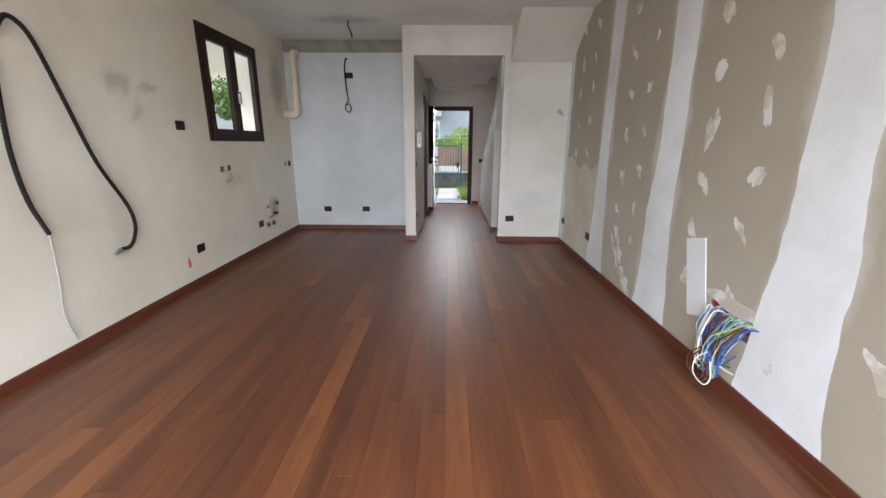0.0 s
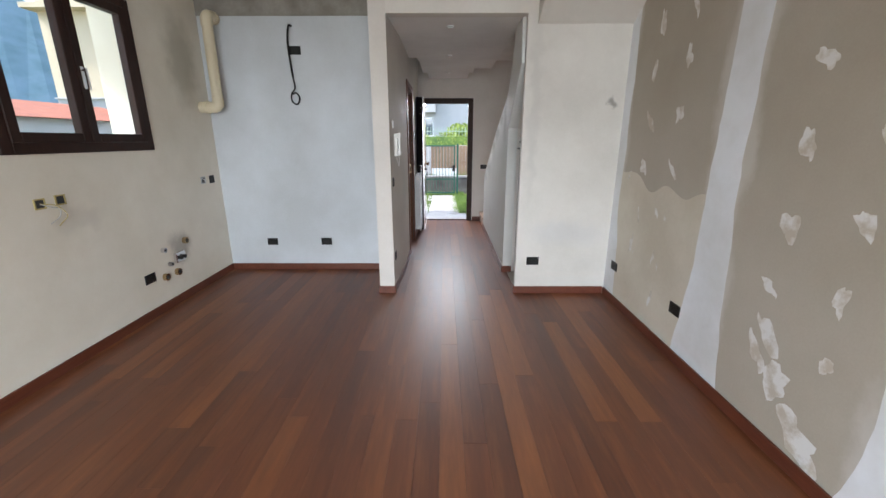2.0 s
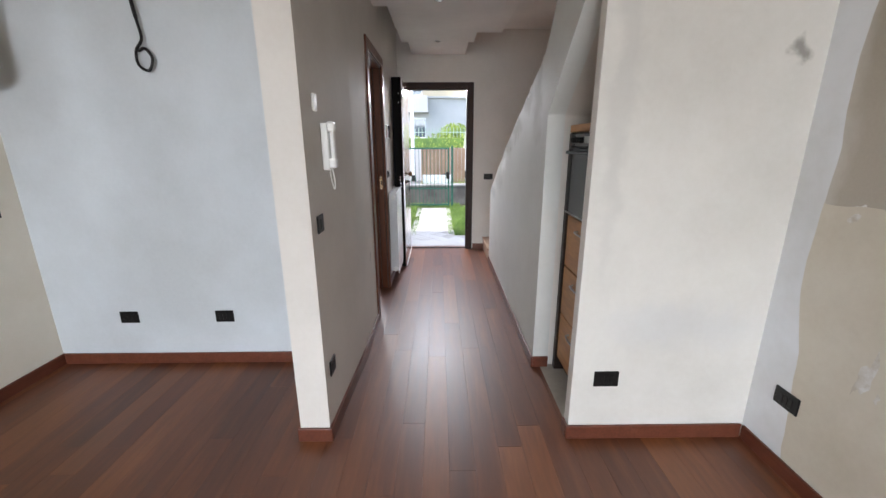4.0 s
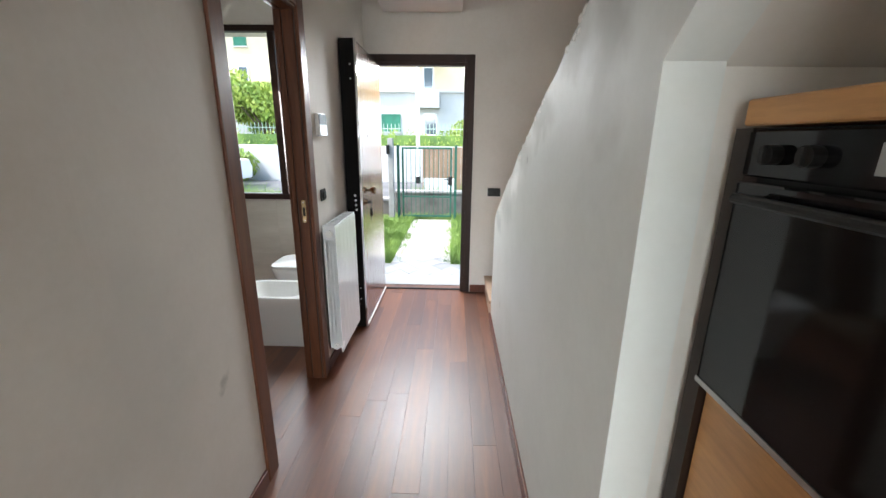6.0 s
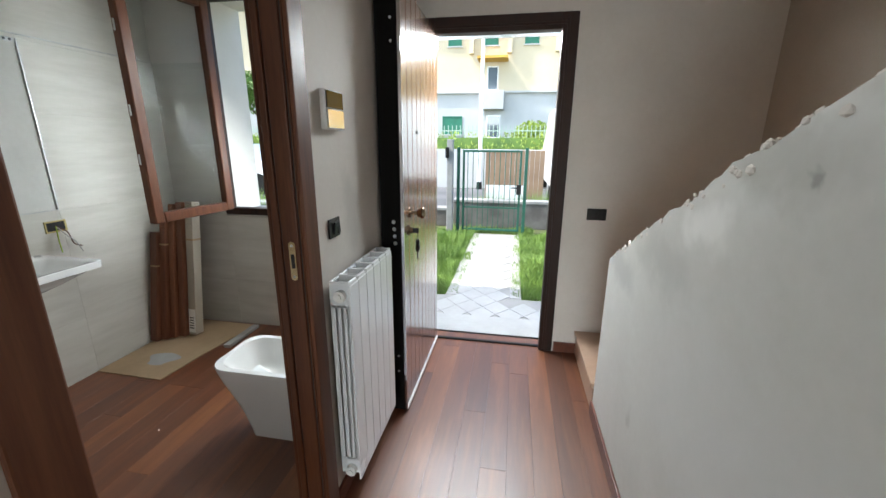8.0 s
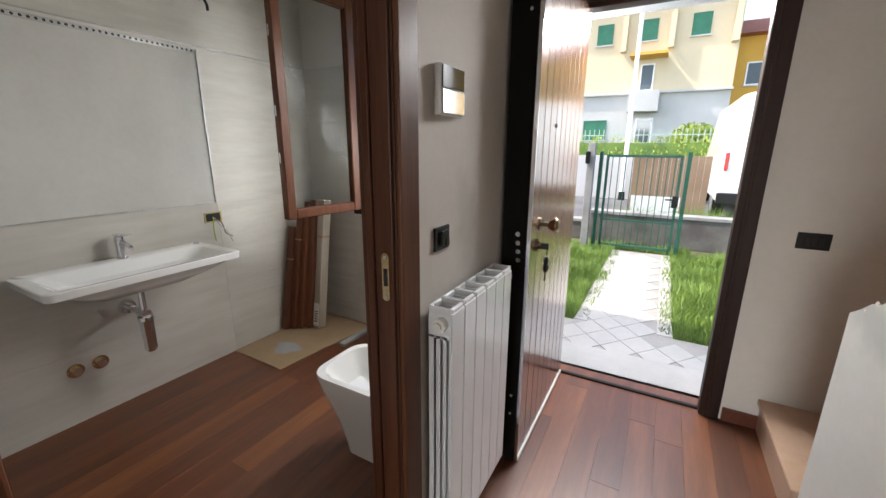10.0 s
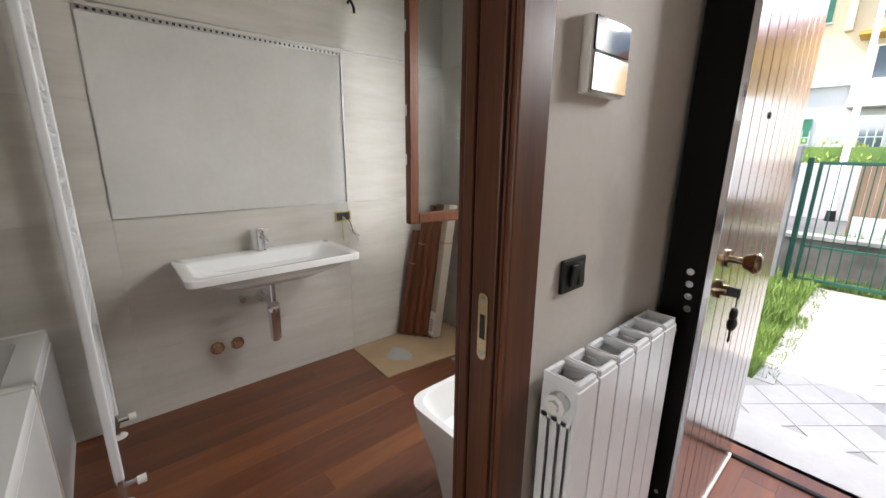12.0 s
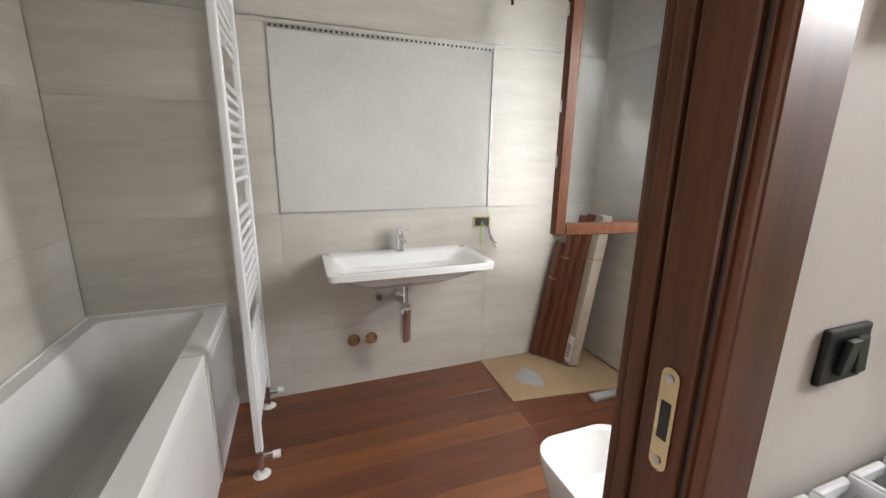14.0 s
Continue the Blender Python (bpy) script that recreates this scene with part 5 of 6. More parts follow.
tube(bm, [(0.0, 0, 0.075), (0.05, 0, 0.085), (0.10, 0, 0.078), (0.115, 0, 0.065)], 0.011, 12)
part("spout", bm, M_CHROME, t, smooth=True)
bm = bmesh.new()
box(bm, -0.02, 0.03, -0.02, 0.02, 0.117, 0.13, 0.005, 2)
box(bm, 0.02, 0.045, 0.0, 0.045, 0.118, 0.126, 0.003)
part("lever", bm, M_CHROME, t)
t = thing("sink_trap", "chrome bottle trap under the washbasin", "pipe", (-2.05, 7.72, 0.34))
bm = bmesh.new()
rod(bm, (0, 0, 0.17), (0, 0, 0.37), 0.016, 16)
part("tailpipe", bm, M_CHROME, t, smooth=True)
bm = bmesh.new()
rod(bm, (0, 0, 0.0), (0, 0, 0.17), 0.030, 8, 0.034)
rod(bm, (0, 0, 0.165), (0, 0, 0.185), 0.036, 20)
rod(bm, (0, 0, 0.0), (0, 0, -0.012), 0.029, 20, 0.022)
part("bottle", bm, M_CHROME, t, smooth=True)
bm = bmesh.new()
rod(bm, (-0.185, 0.0, 0.20), (0, 0, 0.20), 0.017, 14)
rod(bm, (-0.045, 0.0, 0.20), (0.022, 0, 0.20), 0.025, 14)
part("outlet", bm, M_CHROME, t, smooth=True)
bm = bmesh.new()
rod(bm, (-0.19, 0.0, 0.20), (-0.165, 0, 0.20), 0.042, 24, 0.034)
part("rosette", bm, M_CHROME, t)
for y, z, lab in ((7.60, 0.555, "small chrome stop valve under the washbasin"),):
    t = thing("stop_valve", lab, "valve", (BATH_W + 0.011, y, z))
    bm = bmesh.new()
    rod(bm, (0, 0, 0), (0.05, 0, 0), 0.012, 12)
    part("stem", bm, M_CHROME, t)
    bm = bmesh.new()
    rod(bm, (0.045, 0, 0), (0.065, 0, 0), 0.018, 12)
    part("handle", bm, M_CHROME, t)
for y in (7.456, 7.558):
    t = thing("water_outlet", "capped brass water outlet low on the tiles", "pipe", (BATH_W + 0.011, y, 0.285), "capped water outlets")
    bm = bmesh.new()
    rod(bm, (0, 0, 0), (0.005, 0, 0), 0.036, 24)
    part("rosette", bm, M_BRASS, t)
    bm = bmesh.new()
    rod(bm, (0.005, 0, 0), (0.03, 0, 0), 0.020, 16)
    part("cap", bm, M_CHROME, t)

t = thing("wall_wire", "short black wire stub high on the bathroom wall", "cable", (BATH_W, 8.36, 2.22))
bm = bmesh.new()
tube(bm, [(0, 0, 0), (0.03, 0, 0.005), (0.05, 0.01, -0.03), (0.04, 0.02, -0.06)], 0.008, 8)
part("wire", bm, M_CABLEBLACK, t)

# bathtub
t = thing("bathtub", "white built-in bathtub with panelled front", "bathtub", (BATH_W + 0.011, 6.242, 0.0))
L, W, ZT = BATH_E - BATH_W - 0.02, 0.58, 0.585
bm = bmesh.new()
cx, cy = L / 2, W / 2
loft(bm, [rounded(cx, cy, L / 2, W / 2, 0.012, ZT - 0.05), rounded(cx, cy, L / 2, W / 2, 0.012, ZT - 0.006), rounded(cx, cy, L / 2 - 0.004, W / 2 - 0.004, 0.012, ZT),
          rounded(cx, cy - 0.01, L / 2 - 0.06, W / 2 - 0.075, 0.05, ZT), rounded(cx, cy - 0.01, L / 2 - 0.07, W / 2 - 0.085, 0.05, ZT - 0.015),
          rounded(cx, cy - 0.01, L / 2 - 0.16, W / 2 - 0.12, 0.07, 0.22), rounded(cx, cy - 0.01, L / 2 - 0.22, W / 2 - 0.15, 0.07, 0.17)], False)
part("tub", bm, M_ACRYLIC, t, smooth=True)
bm = bmesh.new()
box(bm, 0.56, L, W - 0.02, W, 0.0, ZT - 0.052, 0.003)
part("front_panel", bm, M_ACRYLIC, t, "glossy white front panel")
bm = bmesh.new()
box(bm, 0.0, 0.552, W - 0.02, W + 0.003, 0.0, ZT - 0.052, 0.003)
part("end_panel", bm, M_ACRYLIC, t)
bm = bmesh.new()
box(bm, 0.551, 0.561, W - 0.09, W + 0.004, 0.0, ZT + 0.001)
part("joint", bm, M_TILE, t)
bm = bmesh.new()
tube(bm, [(0.0, W - 0.004, ZT + 0.003), (0.0, 0.004, ZT + 0.003), (L, 0.004, ZT + 0.003)], 0.006, 6, False)
part("sealant", bm, M_WHITEPLASTIC, t)

# towel radiator
t = thing("towel_radiator", "tall white ladder towel radiator on floor valves", "towel radiator", (-1.67, 6.98, 0.0))
for x in (0.0, -0.50):
    bm = bmesh.new()
    box(bm, x - 0.018, x + 0.018, -0.016, 0.016, 0.12, 2.12, 0.008, 3)
    part("post", bm, M_WHITE, t)
groups_ = [(0.20, 0.62), (0.72, 1.14), (1.24, 1.62), (1.74, 2.08)]
for lo, hi in groups_:
    z = lo
    while z < hi:
        bm = bmesh.new()
        rod(bm, (-0.485, -0.004, z), (-0.015, -0.004, z), 0.0115, 10)
        part("bar", bm, M_WHITE, t, smooth=True)
        z += 0.044
for x in (0.0, -0.50):
    bm = bmesh.new()
    rod(bm, (x, 0, 0.0), (x, 0, 0.010), 0.036, 24, 0.020)
    part("floor_rosette", bm, M_WHITEPLASTIC, t)
    bm = bmesh.new()
    rod(bm, (x, 0, 0.008), (x, 0, 0.065), 0.010, 12)
    part("riser", bm, M_CHROME, t)
    bm = bmesh.new()
    rod(bm, (x, 0, 0.06), (x, 0, 0.122), 0.015, 12)
    rod(bm, (x, 0, 0.085), (x, 0.055, 0.085), 0.013, 12)
    part("valve", bm, M_CHROME, t)
    bm = bmesh.new()
    rod(bm, (x, 0.05, 0.085), (x, 0.08, 0.085), 0.017, 14)
    part("valve_cap", bm, M_WHITEPLASTIC, t)
bm = bmesh.new()
rod(bm, (-0.55, -0.004, 1.70), (-0.50, -0.004, 1.70), 0.012, 12)
rod(bm, (0.0, -0.016, 1.70), (0.0, 0.03, 1.70), 0.012, 12)
part("wall_bracket", bm, M_WHITE, t)


def sanitary(name, label, category, cy, lid):
    """A floor-standing bowl with its back to the hall wall; its front looks to -x."""
    t = thing(name, label, category, (BATH_E - 0.077, cy, 0.0))
    bm = bmesh.new()
    rings = [rounded(-0.22, 0, 0.215, 0.115, 0.05, 0.0), rounded(-0.225, 0, 0.22, 0.118, 0.05, 0.05), rounded(-0.245, 0, 0.24, 0.14, 0.07, 0.18),
             rounded(-0.275, 0, 0.27, 0.172, 0.09, 0.32), rounded(-0.285, 0, 0.282, 0.18, 0.09, 0.39), rounded(-0.285, 0, 0.28, 0.178, 0.09, 0.40)]
    if not lid:
        rings += [rounded(-0.315, 0, 0.225, 0.152, 0.09, 0.40), rounded(-0.315, 0, 0.215, 0.143, 0.09, 0.385), rounded(-0.31, 0, 0.16, 0.10, 0.07, 0.29), rounded(-0.30, 0, 0.06, 0.05, 0.04, 0.26)]
    loft(bm, rings)
    part("bowl", bm, M_CERAMIC, t, smooth=True)
    if lid:
        bm = bmesh.new()
        loft(bm, [rounded(-0.30, 0, 0.262, 0.180, 0.09, 0.402), rounded(-0.30, 0, 0.264, 0.182, 0.09, 0.425), rounded(-0.30, 0, 0.25, 0.17, 0.09, 0.435)])
        part("lid", bm, M_CERAMIC, t, smooth=True)
    else:
        bm = bmesh.new()
        rod(bm, (-0.05, 0, 0.40), (-0.05, 0, 0.47), 0.018, 16)
        tube(bm, [(-0.05, 0, 0.45), (-0.10, 0, 0.46), (-0.14, 0, 0.44)], 0.011, 10)
        part("tap", bm, M_CHROME, t, smooth=True)
    return t


sanitary("bidet", "white floor-standing ceramic bidet beside the doorway", "bidet", 8.07, False)
sanitary("toilet", "white floor-standing toilet bowl with closed lid", "toilet", 8.66, True)

# cardboard and packed strips in the corner
t = thing("cardboard_sheet", "dusty flattened cardboard sheet with a grey stain", "cardboard", (-2.0, 8.7, 0.0))
bm = bmesh.new()
prism(bm, [(-0.235, -0.42), (0.24, -0.43), (0.27, -0.12), (0.34, 0.36), (-0.225, 0.37)], "z", 0.001, 0.007)
part("sheet", bm, M_CARD, t)
bm = bmesh.new()
loft(bm, [[(0.05 + 0.10 * math.cos(a) * (1 + 0.3 * math.sin(3 * a)), -0.22 + 0.08 * math.sin(a), 0.0075) for a in [i * math.pi / 10 for i in range(20)]]], False, True)
part("stain", bm, M_CONCRETE, t)
t = thing("polystyrene_strip", "grey green foam strip under the cardboard edge", "foam strip", (-1.66, 8.86, 0.0))
bm = bmesh.new()
box(bm, -0.0, 0.05, -0.16, 0.18, 0.0, 0.025, 0.003)
part("strip", bm, M_CONCRETE, t)
for i, (x, w, h, top) in enumerate(((-2.20, 0.055, 0.80, 0.0), (-2.15, 0.045, 0.93, 0.0), (-2.105, 0.04, 0.99, 0.0), (-2.06, 0.05, 1.0, 0.0), (-2.00, 0.06, 1.0, 0.0))):
    lab = "brown wrapped laminate strip leaning in the corner" if i < 4 else "long cardboard carton leaning in the corner"
    t = thing("packed_strip" if i < 4 else "carton", lab, "building material", (x, 8.66 + i * 0.035, 0.007))
    bm = bmesh.new()
    box(bm, -w / 2, w / 2, 0.0, 0.075, 0.0, h, 0.003)
    b = part("strip" if i < 4 else "box", bm, M_PACKWOOD if i < 4 else M_DRYWALL, t)
    b.matrix_basis = pose(0, 0, 0.012, -(9 - i * 0.7), 2.5, 0)
    for z in ((0.55, 0.70, 0.0, 0.0, 0.72)[i],):
        if z:
            bm = bmesh.new()
            box(bm, -w / 2 - 0.001, w / 2 + 0.001, -0.001, 0.076, z, z + 0.012)
            part("tape", bm, M_CARD, b)
    if i == 4:
        bm = bmesh.new()
        box(bm, -0.027, 0.027, -0.002, -0.0002, 0.02, 0.20)
        lb = part("label", bm, M_WHITEPLASTIC, b, "white printed label")
        bm = bmesh.new()
        for k in range(5):
            box(bm, -0.018, 0.016, -0.0030, -0.0022, 0.05 + k * 0.02, 0.058 + k * 0.02)
        part("print_bar", bm, M_BLACK, lb)

# ---- outside ----
bm = bmesh.new()
box(bm, -60, 60, 15.4, 19.9, -0.12, -0.055)
structure("road", bm, M_ASPHALT, "sunlit grey asphalt road")
M_PATHBED = mottled("sandy paving joints", (0.33, 0.315, 0.29), (0.26, 0.25, 0.23), 0.95, 4, 40, 0.3)
path = tagged(new("pavement"), "pale stone garden path with diamond joints", kind="structure")
bm = bmesh.new()
box(bm, -0.30, 0.46, 10.15, 13.0, -0.11, -0.056)
box(bm, -0.95, 1.3, 9.62, 10.15, -0.11, -0.056)
part("path_bed", bm, M_PATHBED, path)
s = 0.25
for i in range(-5, 6):
    for j in range(0, 22):
        cx, cy = 0.1 + (i + (j % 2) * 0.5) * s, 9.75 + j * s * 0.6
        if not (-0.16 < cx < 0.34 and cy < 12.85 or cy < 9.98 and -0.9 < cx < 1.2):
            continue
        bm = bmesh.new()
        w, h = s / 2 - 0.003, s * 0.6 - 0.003
        prism(bm, [(cx - w, cy), (cx, cy - h), (cx + w, cy), (cx, cy + h)], "z", -0.066, -0.05)
        part("paver", bm, M_PAVER, path)
for j in range(9):
    for x0 in (-0.295, 0.345):
        bm = bmesh.new()
        box(bm, x0, x0 + 0.11, 10.16 + j * 0.31, 10.46 + j * 0.31, -0.066, -0.049, 0.004)
        part("border_stone", bm, M_PAVER, path)


def blades(name, x0, x1, y0, y1, count, h, seed, label, z=-0.08, material=None):
    r = random.Random(seed)
    verts, faces = [], []
    for _ in range(count):
        x, y = r.uniform(x0, x1), r.uniform(y0, y1)
        a, hh, ln = r.uniform(0, math.pi), h * r.uniform(0.4, 1.4) * (0.7 + 0.6 * noise.noise(Vector((x * 2.3, y * 2.3, seed)))), r.uniform(-0.8, 0.8)
        w = 0.0045
        dx, dy = math.cos(a) * w, math.sin(a) * w
        lx, ly = math.sin(a) * hh * ln, math.cos(a) * hh * ln
        k = len(verts)
        verts += [(x - dx, y - dy, z), (x + dx, y + dy, z), (x + dx * 0.7 + lx * 0.4, y + dy * 0.7 + ly * 0.4, z + hh * 0.6), (x - dx * 0.7 + lx * 0.4, y - dy * 0.7 + ly * 0.4, z + hh * 0.6), (x + lx, y + ly, z + hh)]
        faces += [(k, k + 1, k + 2, k + 3), (k + 3, k + 2, k + 4)]
    me = bpy.data.meshes.new(name)
    me.from_pydata(verts, [], faces)
    me.materials.append(material or M_GRASS)
    return tagged(new(name, me), label, kind="stuff")


blades("grass", -1.7, -0.30, 10.15, 13.0, 30000, 0.15, 1, "tall bright green grass beside the path")
blades("grass", 0.46, 2.6, 10.15, 13.0, 38000, 0.15, 2, "tall bright green grass beside the path")
blades("grass", -0.34, -0.19, 10.2, 12.9, 1700, 0.08, 6, "tall bright green grass beside the path")
blades("grass", 0.36, 0.50, 10.2, 12.9, 1500, 0.08, 7, "tall bright green grass beside the path")
blades("grass", -0.8, 0.7, 13.0, 13.5, 1600, 0.12, 9, "tall bright green grass under the gate")
blades("weeds", -0.5, 5.0, 13.85, 15.2, 9000, 0.5, 3, "high wild weeds behind the low wall", -0.08)
blades("weeds", -5.5, -1.8, 10.2, 15.2, 17000, 0.5, 4, "high grass in front of the bathroom window", -0.08)


def foliage(name, parent, blobs, count, size, seed, material, label=""):
    """Many small leaves scattered through ellipsoids, as one part."""
    r = random.Random(seed)
    verts, faces = [], []
    for _ in range(count):
        cx, cy, cz, ax, ay, az = r.choice(blobs)
        v = Vector((r.gauss(0, 1), r.gauss(0, 1), r.gauss(0, 1))).normalized() * r.uniform(0.55, 1.08)
        p = Vector((cx + v.x * ax, cy + v.y * ay, cz + v.z * az))
        q = Euler((r.uniform(0, 6), r.uniform(0, 6), r.uniform(0, 6))).to_matrix()
        s_ = size * r.uniform(0.6, 1.4)
        k = len(verts)
        verts += [tuple(p + q @ Vector(c)) for c in ((-s_, 0, 0), (0, -s_ * 0.5, 0), (s_, 0, 0), (0, s_ * 0.5, 0))]
        faces.append((k, k + 1, k + 2, k + 3))
    me = bpy.data.meshes.new(name)
    me.from_pydata(verts, [], faces)
    me.materials.append(material)
    ob = new(name, me)
    ob.parent = parent
    return tagged(ob, label)


def tree(place, height, spread, seed, material, label):
    t = thing("tree", label, "tree", place)
    r = random.Random(seed)
    bm = bmesh.new()
    rod(bm, (0, 0, 0), (0.1, 0, height * 0.5), 0.14, 10, 0.08)
    part("trunk", bm, M_BARK, t)
    bm = bmesh.new()
    blobs = []
    for i in range(9):
        a = i * 2.4
        tip = (math.cos(a) * spread * r.uniform(0.3, 0.8), math.sin(a) * spread * r.uniform(0.3, 0.8), height * r.uniform(0.5, 0.92))
        rod(bm, (0.05, 0, height * 0.35), tip, 0.05, 6, 0.015)
        blobs.append((*tip, spread * r.uniform(0.22, 0.5), spread * r.uniform(0.3, 0.5), height * r.uniform(0.06, 0.18)))
        blobs.append((tip[0] * 1.25, tip[1] * 1.2, tip[2] - height * 0.1, spread * 0.25, spread * 0.25, height * 0.08))
    part("limbs", bm, M_BARK, t)
    foliage("crown", t, blobs, 9000, 0.10, seed, material)
    return t


tree((-7.4, 22.6, -0.08), 4.0, 2.2, 21, M_LEAFYELLOW, "yellow green leafy tree beyond the garden")
tree((-11.5, 25.0, -0.08), 5.0, 2.8, 22, M_LEAF, "dark green leafy tree beyond the road")
for bx, by, seed in ((-8.4, 19.3, 31), (-9.9, 19.2, 33)):
    b = thing("bush", "broad yellow green bush beyond the garden", "bush", (bx, by, -0.08))
    foliage("bush_leaves", b, [(0, 0, 0.7, 1.3, 0.8, 0.7), (0.9, 0.2, 0.6, 0.9, 0.7, 0.6), (-0.8, 0.1, 1.0, 0.8, 0.6, 0.8)], 5000, 0.07, seed, M_LEAFYELLOW)
    bm = bmesh.new()
    rod(bm, (0, 0, -0.05), (0, 0, 0.8), 0.07, 8, 0.03)
    part("stem", bm, M_BARK, b)
tree((-13.0, 9.5, -0.08), 5.0, 2.4, 23, M_LEAFYELLOW, "yellow green tree by the neighbour's house")

# garden gate
t = thing("garden_gate", "green iron garden gate with bars, closed", "gate", (-0.03, 13.0, -0.06))
for x in (-0.55, 0.54):
    bm = bmesh.new()
    box(bm, x - 0.025, x + 0.025, -0.025, 0.025, 0.0, 1.42, 0.004)
    part("post", bm, M_GREENPAINT, t)
bm = bmesh.new()
frame_ring(bm, "y", -0.015, 0.015, -0.48, 0.47, 0.06, 1.38, 0.035)
box(bm, -0.445, 0.435, -0.012, 0.012, 0.44, 0.465)
part("gate_frame", bm, M_GREENPAINT, t)
for i in range(10):
    x = -0.44 + 0.087 * (i + 0.5)
    bm = bmesh.new()
    rod(bm, (x, 0, 0.09), (x, 0, 1.35), 0.006, 8)
    part("bar", bm, M_GREENPAINT, t)
bm = bmesh.new()
box(bm, 0.40, 0.48, -0.05, -0.02, 0.68, 0.84, 0.006)
box(bm, 0.32, 0.42, -0.07, -0.055, 0.78, 0.80, 0.004)
part("lock", bm, M_BLACK, t)
t = thing("fence_post", "grey concrete post beside the garden gate", "post", (-0.70, 12.95, -0.06))
bm = bmesh.new()
box(bm, -0.06, 0.04, -0.05, 0.05, 0.0, 1.54, 0.006)
part("post", bm, M_CONCRETE, t)
bm = bmesh.new()
box(bm, -0.08, -0.02, -0.09, -0.05, 1.25, 1.42, 0.01)
part("doorbell_box", bm, M_BLACK, t)
for x0, x1, h in ((-0.75, 6.0, 0.46), (-6.0, -0.80, 0.30)):
    t = thing("garden_wall", "low grey concrete garden wall with stained top", "wall", ((x0 + x1) / 2, 13.6, -0.08))
    w = (x1 - x0) / 2
    bm = bmesh.new()
    box(bm, -w, w, 0.0, 0.2, 0.0, h, 0.01)
    part("wall_body", bm, M_DARKCONCRETE, t)
    bm = bmesh.new()
    box(bm, -w - 0.0, w, -0.02, 0.22, h, h + 0.05, 0.006)
    part("coping", bm, M_CONCRETE, t)
t = thing("slatted_screen", "brown slatted screen by the roadside", "fence", (0.30, 15.3, -0.08))
for i in range(12):
    bm = bmesh.new()
    x = -0.6 + i * 0.105
    box(bm, x, x + 0.10, 0.0, 0.03, 0.0, 1.36, 0.004)
    part("slat", bm, M_BROWNPANEL, t)
t = thing("metal_sheet", "pale metal sheet leaning on the slatted screen", "panel", (0.15, 15.22, -0.08))
bm = bmesh.new()
box(bm, -0.42, 0.40, 0.0, 0.012, 0.0, 0.62)
part("sheet", bm, M_WHITE, t)

# far side of the road
t = thing("roadside_wall", "long pale rendered roadside wall", "wall", (0, 20.0, -0.08))
bm = bmesh.new()
box(bm, -30, 14, 0.0, 0.2, 0.0, 1.30, 0.01)
part("wall_body", bm, M_FACADE_GREY, t)
fence = thing("picket_fence", "pale green metal picket fence behind the roadside hedge", "fence", (-2.0, 21.4, -0.08))
bm = bmesh.new()
for z in (1.2, 1.92):
    box(bm, -9.0, 9.0, -0.015, 0.015, z, z + 0.03)
part("rail", bm, M_PICKET, fence)
pm = None
for i in range(120):
    if pm is None:
        bm = bmesh.new()
        box(bm, -0.012, 0.012, -0.008, 0.008, 0.0, 2.12)
        pm = mesh_of(bm, "picket", M_PICKET)
    ob = new("picket", pm)
    ob.parent, ob.location = fence, (-9.0 + i * 0.15, -0.02, 0)
hedge = thing("hedge", "clipped green and yellow roadside hedge", "hedge", (-2.0, 20.8, 0.0))
foliage("hedge_leaves", hedge, [(x * 0.6 - 10, 0, 1.05, 0.5, 0.4, 0.72) for x in range(34)], 16000, 0.05, 5, M_LEAFYELLOW)
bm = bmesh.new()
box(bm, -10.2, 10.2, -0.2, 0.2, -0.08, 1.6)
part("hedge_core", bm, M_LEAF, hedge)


def facade_window(house, x, z, w, h, material, shutters=None, y=0.0):
    bm = bmesh.new()
    frame_ring(bm, "y", y - 0.05, y + 0.0, x - w / 2, x + w / 2, z, z + h, 0.06)
    f = part("window", bm, M_WHITE if not shutters else shutters, house)
    bm = bmesh.new()
    box(bm, x - w / 2 + 0.06, x + w / 2 - 0.06, y - 0.03, y - 0.002, z + 0.06, z + h - 0.06)
    part("pane" if not shutters else "shutter", bm, material, f)
    bm = bmesh.new()
    box(bm, x - w / 2 - 0.05, x + w / 2 + 0.05, y - 0.12, y, z - 0.06, z)
    part("sill", bm, M_FACADE_GREY, f)


house = thing("apartment_building", "cream and grey apartment building with green shutters and balcony", "building", (0, 30.0, 0.0))
bm = bmesh.new()
box(bm, -26, 2.45, 0.05, 10, 4.18, 11.0)
part("upper_wall", bm, M_FACADE_CREAM, house, "cream upper storeys")
bm = bmesh.new()
box(bm, -26, 2.45, 0.0, 10, -0.1, 4.18)
part("lower_wall", bm, M_FACADE_GREY, house, "grey ground storey")
bm = bmesh.new()
box(bm, -26.3, 2.9, -0.8, 10.6, 9.4, 9.7)
part("eaves", bm, M_FACADE_CREAM, house)
for x in (-12.0, -7.2, -3.25, -1.25, 0.9):
    facade_window(house, x, 6.55, 0.75, 0.95, M_SHUTTER, M_SHUTTER, 0.05)
for x in (-12.0, -7.2, -1.12):
    facade_window(house, x, 4.25, 0.62, 1.25, M_DARKGLASS, None, 0.05)
facade_window(house, -3.35, 1.9, 1.15, 1.0, M_SHUTTER, M_SHUTTER)
facade_window(house, -1.0, 1.7, 0.8, 1.25, M_DARKGLASS)
facade_window(house, -8.0, 1.9, 1.15, 1.0, M_SHUTTER, M_SHUTTER)
